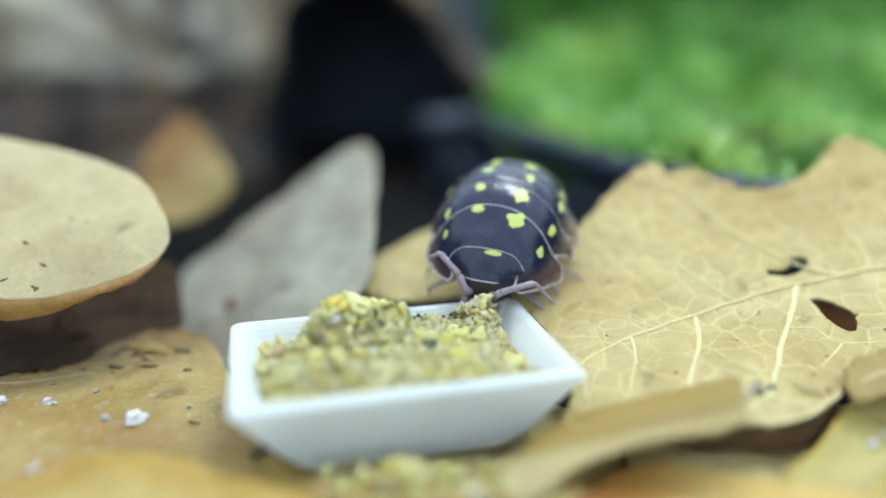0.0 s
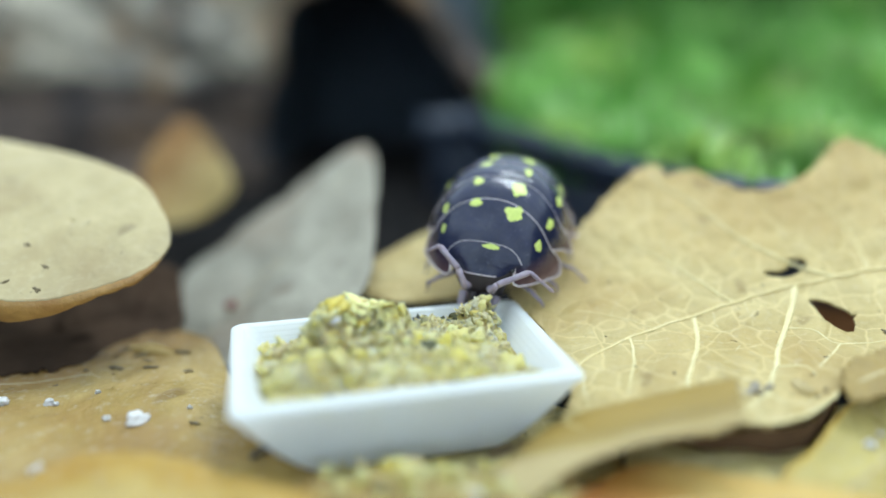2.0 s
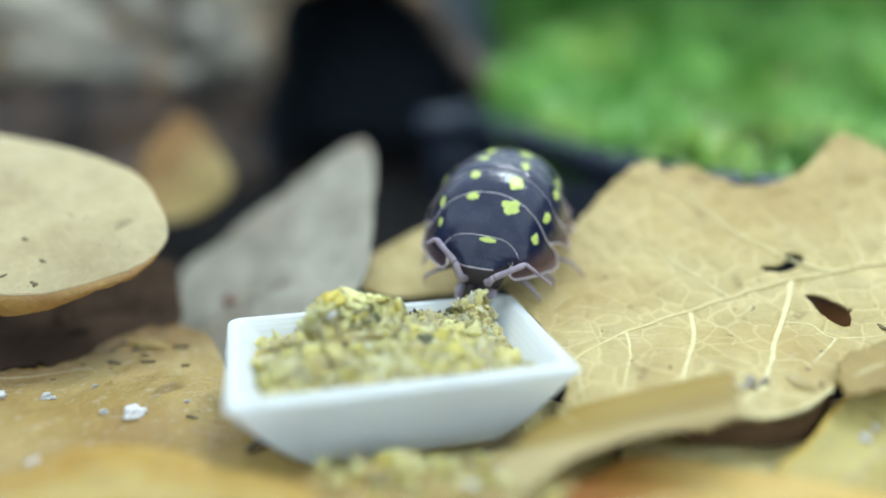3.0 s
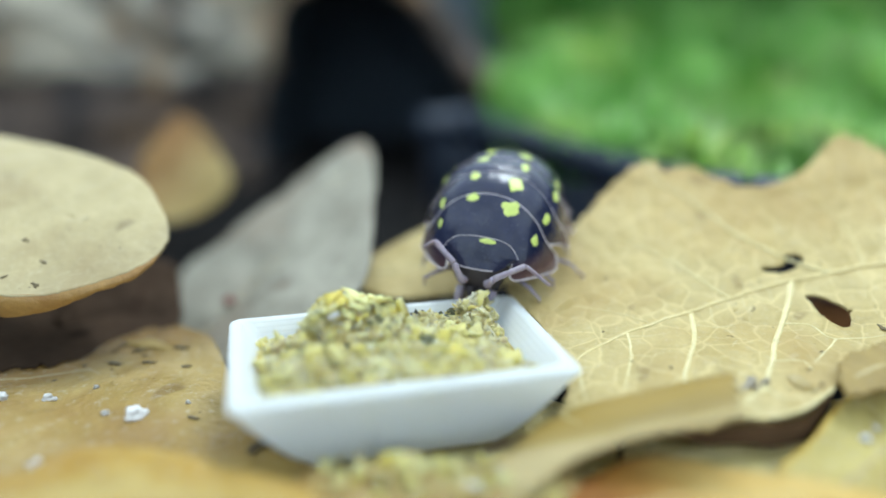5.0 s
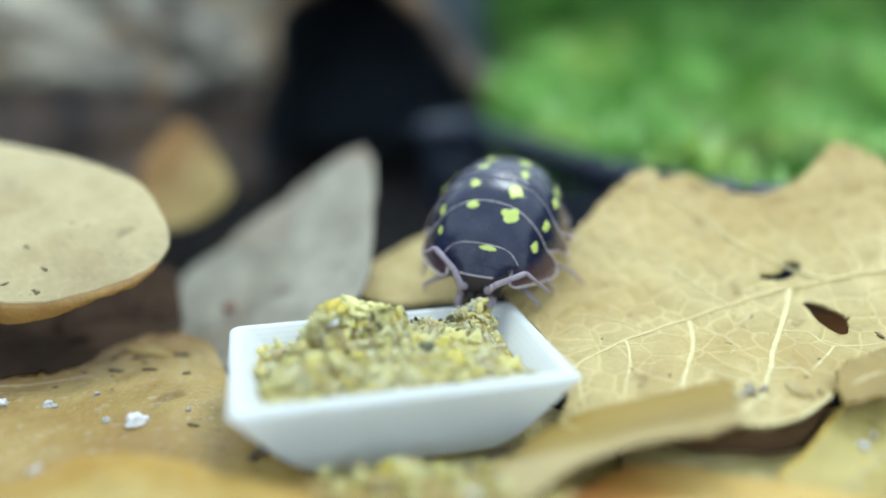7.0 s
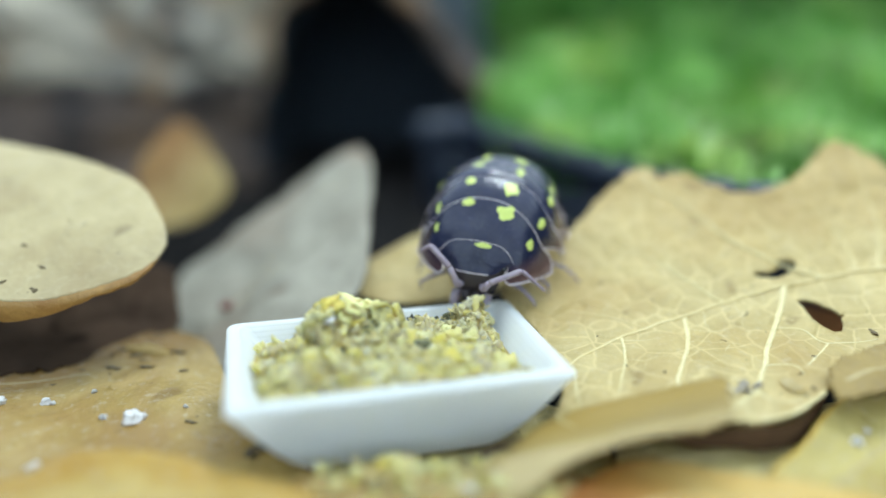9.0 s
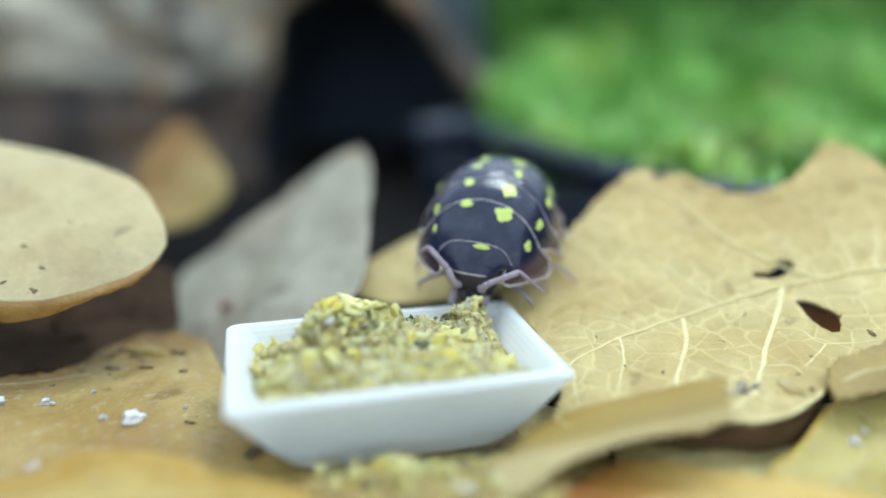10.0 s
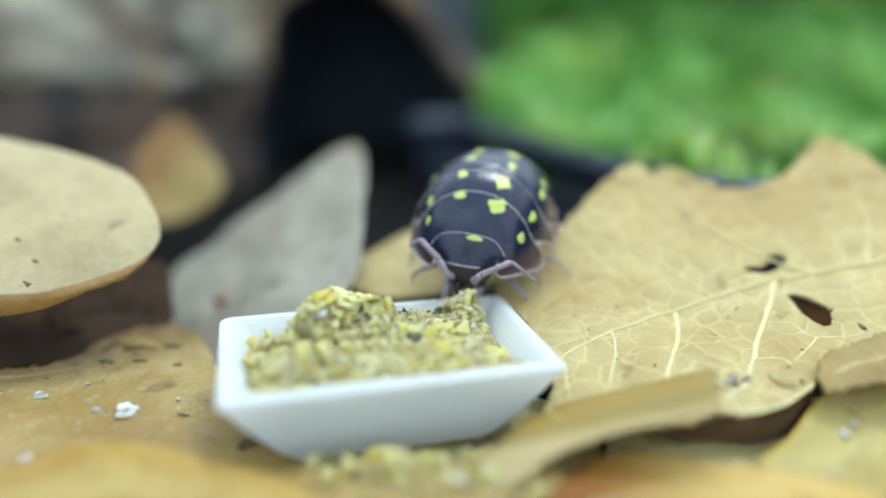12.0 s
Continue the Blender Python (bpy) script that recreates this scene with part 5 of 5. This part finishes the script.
def tub_loop(n, inward=0.0):
    """Points along the rim, moved in from it."""
    c = spline(TUB, n, True)
    out = []
    for i in range(n):
        d = c[(i + 1) % n] - c[i - 1]
        d /= np.hypot(*d)
        out.append(c[i] + inward * np.array([-d[1], d[0]]))
    return out


def build_tub():
    tub = thing("plastic_tub", place(0, 0, 0), "long black plastic tub planted with moss", "tub")

    def loop(profile, closed):
        n, m = 220, len(profile)
        verts = [(x, y, z) for o, z in profile for x, y in tub_loop(n, o)]
        faces = [(j * n + i, j * n + (i + 1) % n, ((j + 1) % m) * n + (i + 1) % n, ((j + 1) % m) * n + i) for j in range(m if closed else m - 1) for i in range(n)]
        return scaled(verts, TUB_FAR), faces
    part("tub_wall", mesh_of("tub_wall", *loop([(1.2, -3.0), (0.8, 3.0), (0.2, 9.6), (1.2, 9.6), (1.6, 4.0), (2.0, 0.0)], False), M["tub"]), tub)
    roll = [(0.2 + 1.25 * math.cos(a), 10.2 + 1.25 * math.sin(a)) for a in np.linspace(0, 2 * math.pi, 14, endpoint=False)]
    part("rim", mesh_of("rim", *loop(roll, True), M["tub"]), tub, "rolled glossy black rim")


def moss_height(x, y, edge):
    k = min(1.0, max(0.0, edge / 3.5)) ** 0.5
    return 8.2 + k * (1.6 + 19 * min(1.0, max(0.0, (y - 76) / 46)) + 4.0 * wob(x, y, 3, 15) + 2.2 * wob(x, y, 8, 5) + 1.8 * wob(x, y, 5, 2.2))


def build_moss():
    rng = random.Random(21)
    rim = np.array(tub_loop(160))
    poly = [tuple(p) for p in rim]
    verts, faces, index = [], [], {}

    def depth(x, y):
        if not inside(x, y, poly):
            return -1.0
        return float(np.min(np.hypot(rim[:, 0] - x, rim[:, 1] - y)))
    step = 1.1
    for j in range(100):
        for i in range(76):
            x, y = -3 + step * i, 43 + step * j
            d = depth(x, y)
            if d > 0.5 and x > 4.6:
                index[i, j] = len(verts)
                verts.append((x, y, moss_height(x, y, d) - 0.8))
    for i, j in index:
        q = [(i, j), (i + 1, j), (i + 1, j + 1), (i, j + 1)]
        if all(k in index for k in q):
            faces.append(tuple(index[k] for k in q))
    made = 0
    while made < 30000:
        x, y = rng.uniform(-2, 72), rng.choice((rng.uniform(44, 150), rng.uniform(50, 105)))
        if x < 5.0 or x > 0.75 * y + 8 or (d := depth(x, y)) < 0.35:
            continue
        made += 1
        z = moss_height(x, y, d) - 0.8
        h, w = rng.uniform(1.6, 4.2), rng.uniform(0.25, 0.5)
        lean, turn = rng.uniform(0.1, 0.9), rng.uniform(0, 2 * math.pi)
        lx, ly = lean * h * math.cos(turn), lean * h * math.sin(turn)
        px, py = -math.sin(turn) * w, math.cos(turn) * w
        b = len(verts)
        verts += [(x - px, y - py, z), (x + px, y + py, z), (x + 0.6 * lx + 0.8 * px, y + 0.6 * ly + 0.8 * py, z + 0.7 * h), (x + lx, y + ly, z + h), (x + 0.6 * lx - 0.8 * px, y + 0.6 * ly - 0.8 * py, z + 0.7 * h)]
        faces += [(b, b + 1, b + 2, b + 4), (b + 4, b + 2, b + 3)]
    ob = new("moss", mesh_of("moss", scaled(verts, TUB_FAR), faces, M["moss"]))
    tagged(ob, "thick mat of bright green moss growing in the tub", "moss", kind="stuff")


# ---- grit ----
def build_grit():
    rng = random.Random(8)

    def fluff():
        return mesh_of("white_grit", *lump(rng, 1.0, 0.75, 12, 18, 0.75), M["white"])
    whites = [fluff() for _ in range(4)]
    spots = [(-15.5, 34.7, 0.42), (-17.1, 34.97, 0.17), (-20.8, 36.6, 0.24), (-20.4, 36.5, 0.13), (-23.1, 36.3, 0.3), (-16.5, 30.9, 0.2), (-18.4, 30.6, 0.3), (-13.2, 36.0, 0.1), (-18.6, 37.5, 0.12)]
    for x, y, s in spots:
        ob = new("white_grit", rng.choice(whites))
        ob.matrix_basis = place(x, y, 1.0 + flat_height(x + 18.06, y - 37.89) + 0.12 + 0.3 * s, rng.uniform(-20, 20), 0, rng.uniform(0, 360)) @ Matrix.Scale(s, 4)
        tagged(ob, "white fluffy crumb on the tan leaf", "grit", "white grit")
    ob = new("white_grit", whites[0])
    ob.matrix_basis = place(1.2, 27.5, 1.9, 0, 0, 40) @ Matrix.Scale(0.45, 4)
    tagged(ob, "white fluffy crumb among the spilled food", "grit", "white grit")
    for x, y, z, s in ((14.7, 30.2, 0.95, 0.3), (19.3, 30.95, 2.25, 0.22), (20.05, 31.5, 2.45, 0.13)):
        ob = new("white_grit", rng.choice(whites))
        ob.matrix_basis = place(x, y, z, 10, 0, rng.uniform(0, 360)) @ Matrix.Scale(s, 4)
        tagged(ob, "white fluffy crumb on the olive leaf", "grit", "white grit")
    flakes = []
    for k in range(4):
        v, f = lump(rng, 1.0, 1.0, 6, 11, 0.16)
        flakes.append(mesh_of("dark_flake", [(x, 0.45 * y, z) for x, y, z in v], f, M["speck"]))
    tan = [(-18.7, 40.35, 0.5), (-18.0, 42.1, 0.55), (-16.8, 40.25, 0.4), (-14.6, 40.2, 0.32), (-15.7, 42.4, 0.5), (-19.2, 43.2, 0.45), (-12.6, 34.8, 0.3), (-17.4, 41.3, 0.25), (-20.5, 40.3, 0.25), (-15.0, 34.9, 0.14), (-21.4, 38.6, 0.16)]
    for x, y, s in tan:
        s = 0.8 * s
        ob = new("dark_flake", rng.choice(flakes))
        ob.matrix_basis = place(x, y, 1.0 + flat_height(x + 18.06, y - 37.89) + 0.12 + 0.1 * s, rng.uniform(-10, 10), rng.uniform(-10, 10), rng.uniform(-30, 30)) @ Matrix.Scale(s, 4)
        tagged(ob, "dark flake of debris on the tan leaf", "debris", "dark debris")
    ob = new("dark_flake", flakes[1])
    ob.matrix_basis = place(-8.74, 32.4, 1.0, 10, 0, 60) @ Matrix.Scale(0.6, 4)
    tagged(ob, "dark flake of debris beside the dish's foot", "debris", "dark debris")
    lay = basis((-22.14, 44.51, 8.95), (1.0, -0.017, 0.0), (0.015, 0.891, 0.454))
    # flat flecks added in place of the rounded leaf's soft dark stains
    for a, b, s in ((-0.1, -5.3, 0.30), (-0.3, -3.6, 0.22), (-1.9, -2.0, 0.26), (-2.0, -4.9, 0.2)):
        ob = new("dark_flake", rng.choice(flakes))
        ob.matrix_basis = lay @ place(a, b, 0.25 * wob(a, b, 2, 5.0) + 0.10 * wob(a, b, 4, 1.6) + 0.1, 0, 0, rng.uniform(0, 360)) @ Matrix.Scale(s, 4)
        tagged(ob, "dark brown fleck standing in for a stain on the rounded pale leaf", "debris", "dark debris")
    ob = new("leaf_scrap", mesh_of("leaf_scrap", *lump(rng, 1.0, 0.8, 7, 11, 0.3), M["lip_red"]))
    ob.matrix_basis = place(-14.76, 49.93, 1.56, 20, -20, 20) @ Matrix.Scale(0.45, 4)
    tagged(ob, "red-brown scrap stuck to the faded grey leaf", "scrap")
    gold = [(9.9, 43.8, 0.14), (17.7, 33.1, 0.2), (16.6, 33.3, 0.1), (18.3, 33.5, 0.22), (11.5, 35.1, 0.14), (9.7, 35.7, 0.1), (23.8, 38.5, 0.3), (12.6, 42.0, 0.1), (19.6, 36.4, 0.12), (8.8, 38.8, 0.1)]
    for x, y, s in gold:
        ob = new("dark_flake", rng.choice(flakes))
        ob.matrix_basis = place(x, y, 4.6 + right_height(x - 16.51, y - 40.49) + 0.09 + 0.1 * s, 8, 0, rng.uniform(0, 360)) @ Matrix.Scale(s, 4)
        tagged(ob, "tiny dark speck of debris on the golden leaf", "debris", "dark debris")


build_ground()
build_walls()
build_right_leaf()
build_left_leaf()
build_other_leaves()
build_dish()
build_food()
isopod, feeler_parts = build_isopod()
build_bark()
build_tub()
build_moss()
build_grit()


def motions():
    # the isopod creeps a little back and up, then keeps feeding
    x, y, z, *turn = ISO_AT
    creep = [(0, 0.15, -0.50), (0.5, 0.09, -0.26), (1, 0.075, -0.20), (1.5, 0.055, -0.165), (2, 0.075, -0.05), (2.5, 0.07, 0.01), (3, 0.08, 0.03), (5, 0.01, 0.0),
             (6, 0, 0), (7, 0.045, 0.045), (9, 0.01, 0.07), (9.5, -0.05, 0.035), (10, -0.036, 0.043), (10.5, -0.06, 0.07), (11, -0.034, 0.06), (11.5, -0.038, 0.10), (12, -0.028, 0.17)]
    walk(isopod, [(t, place(x + dx, y, z + dz, *turn)) for t, dx, dz in creep])
    # each feeler swings at its root
    swing = {1: [(0, 8), (0.5, 4.5), (1.5, 2), (3, -0.5), (6, 0), (9, 1.5), (12, -1.5)], -1: [(0, 0), (0.5, 4), (1.5, 3), (3, 2), (6, 0), (9, -0.5), (12, -3.5)]}
    for root, side in feeler_parts:
        walk(root, [(t, place(0.68 * side, 0.12, 1.42, 0, a)) for t, a in swing[side]])


motions()
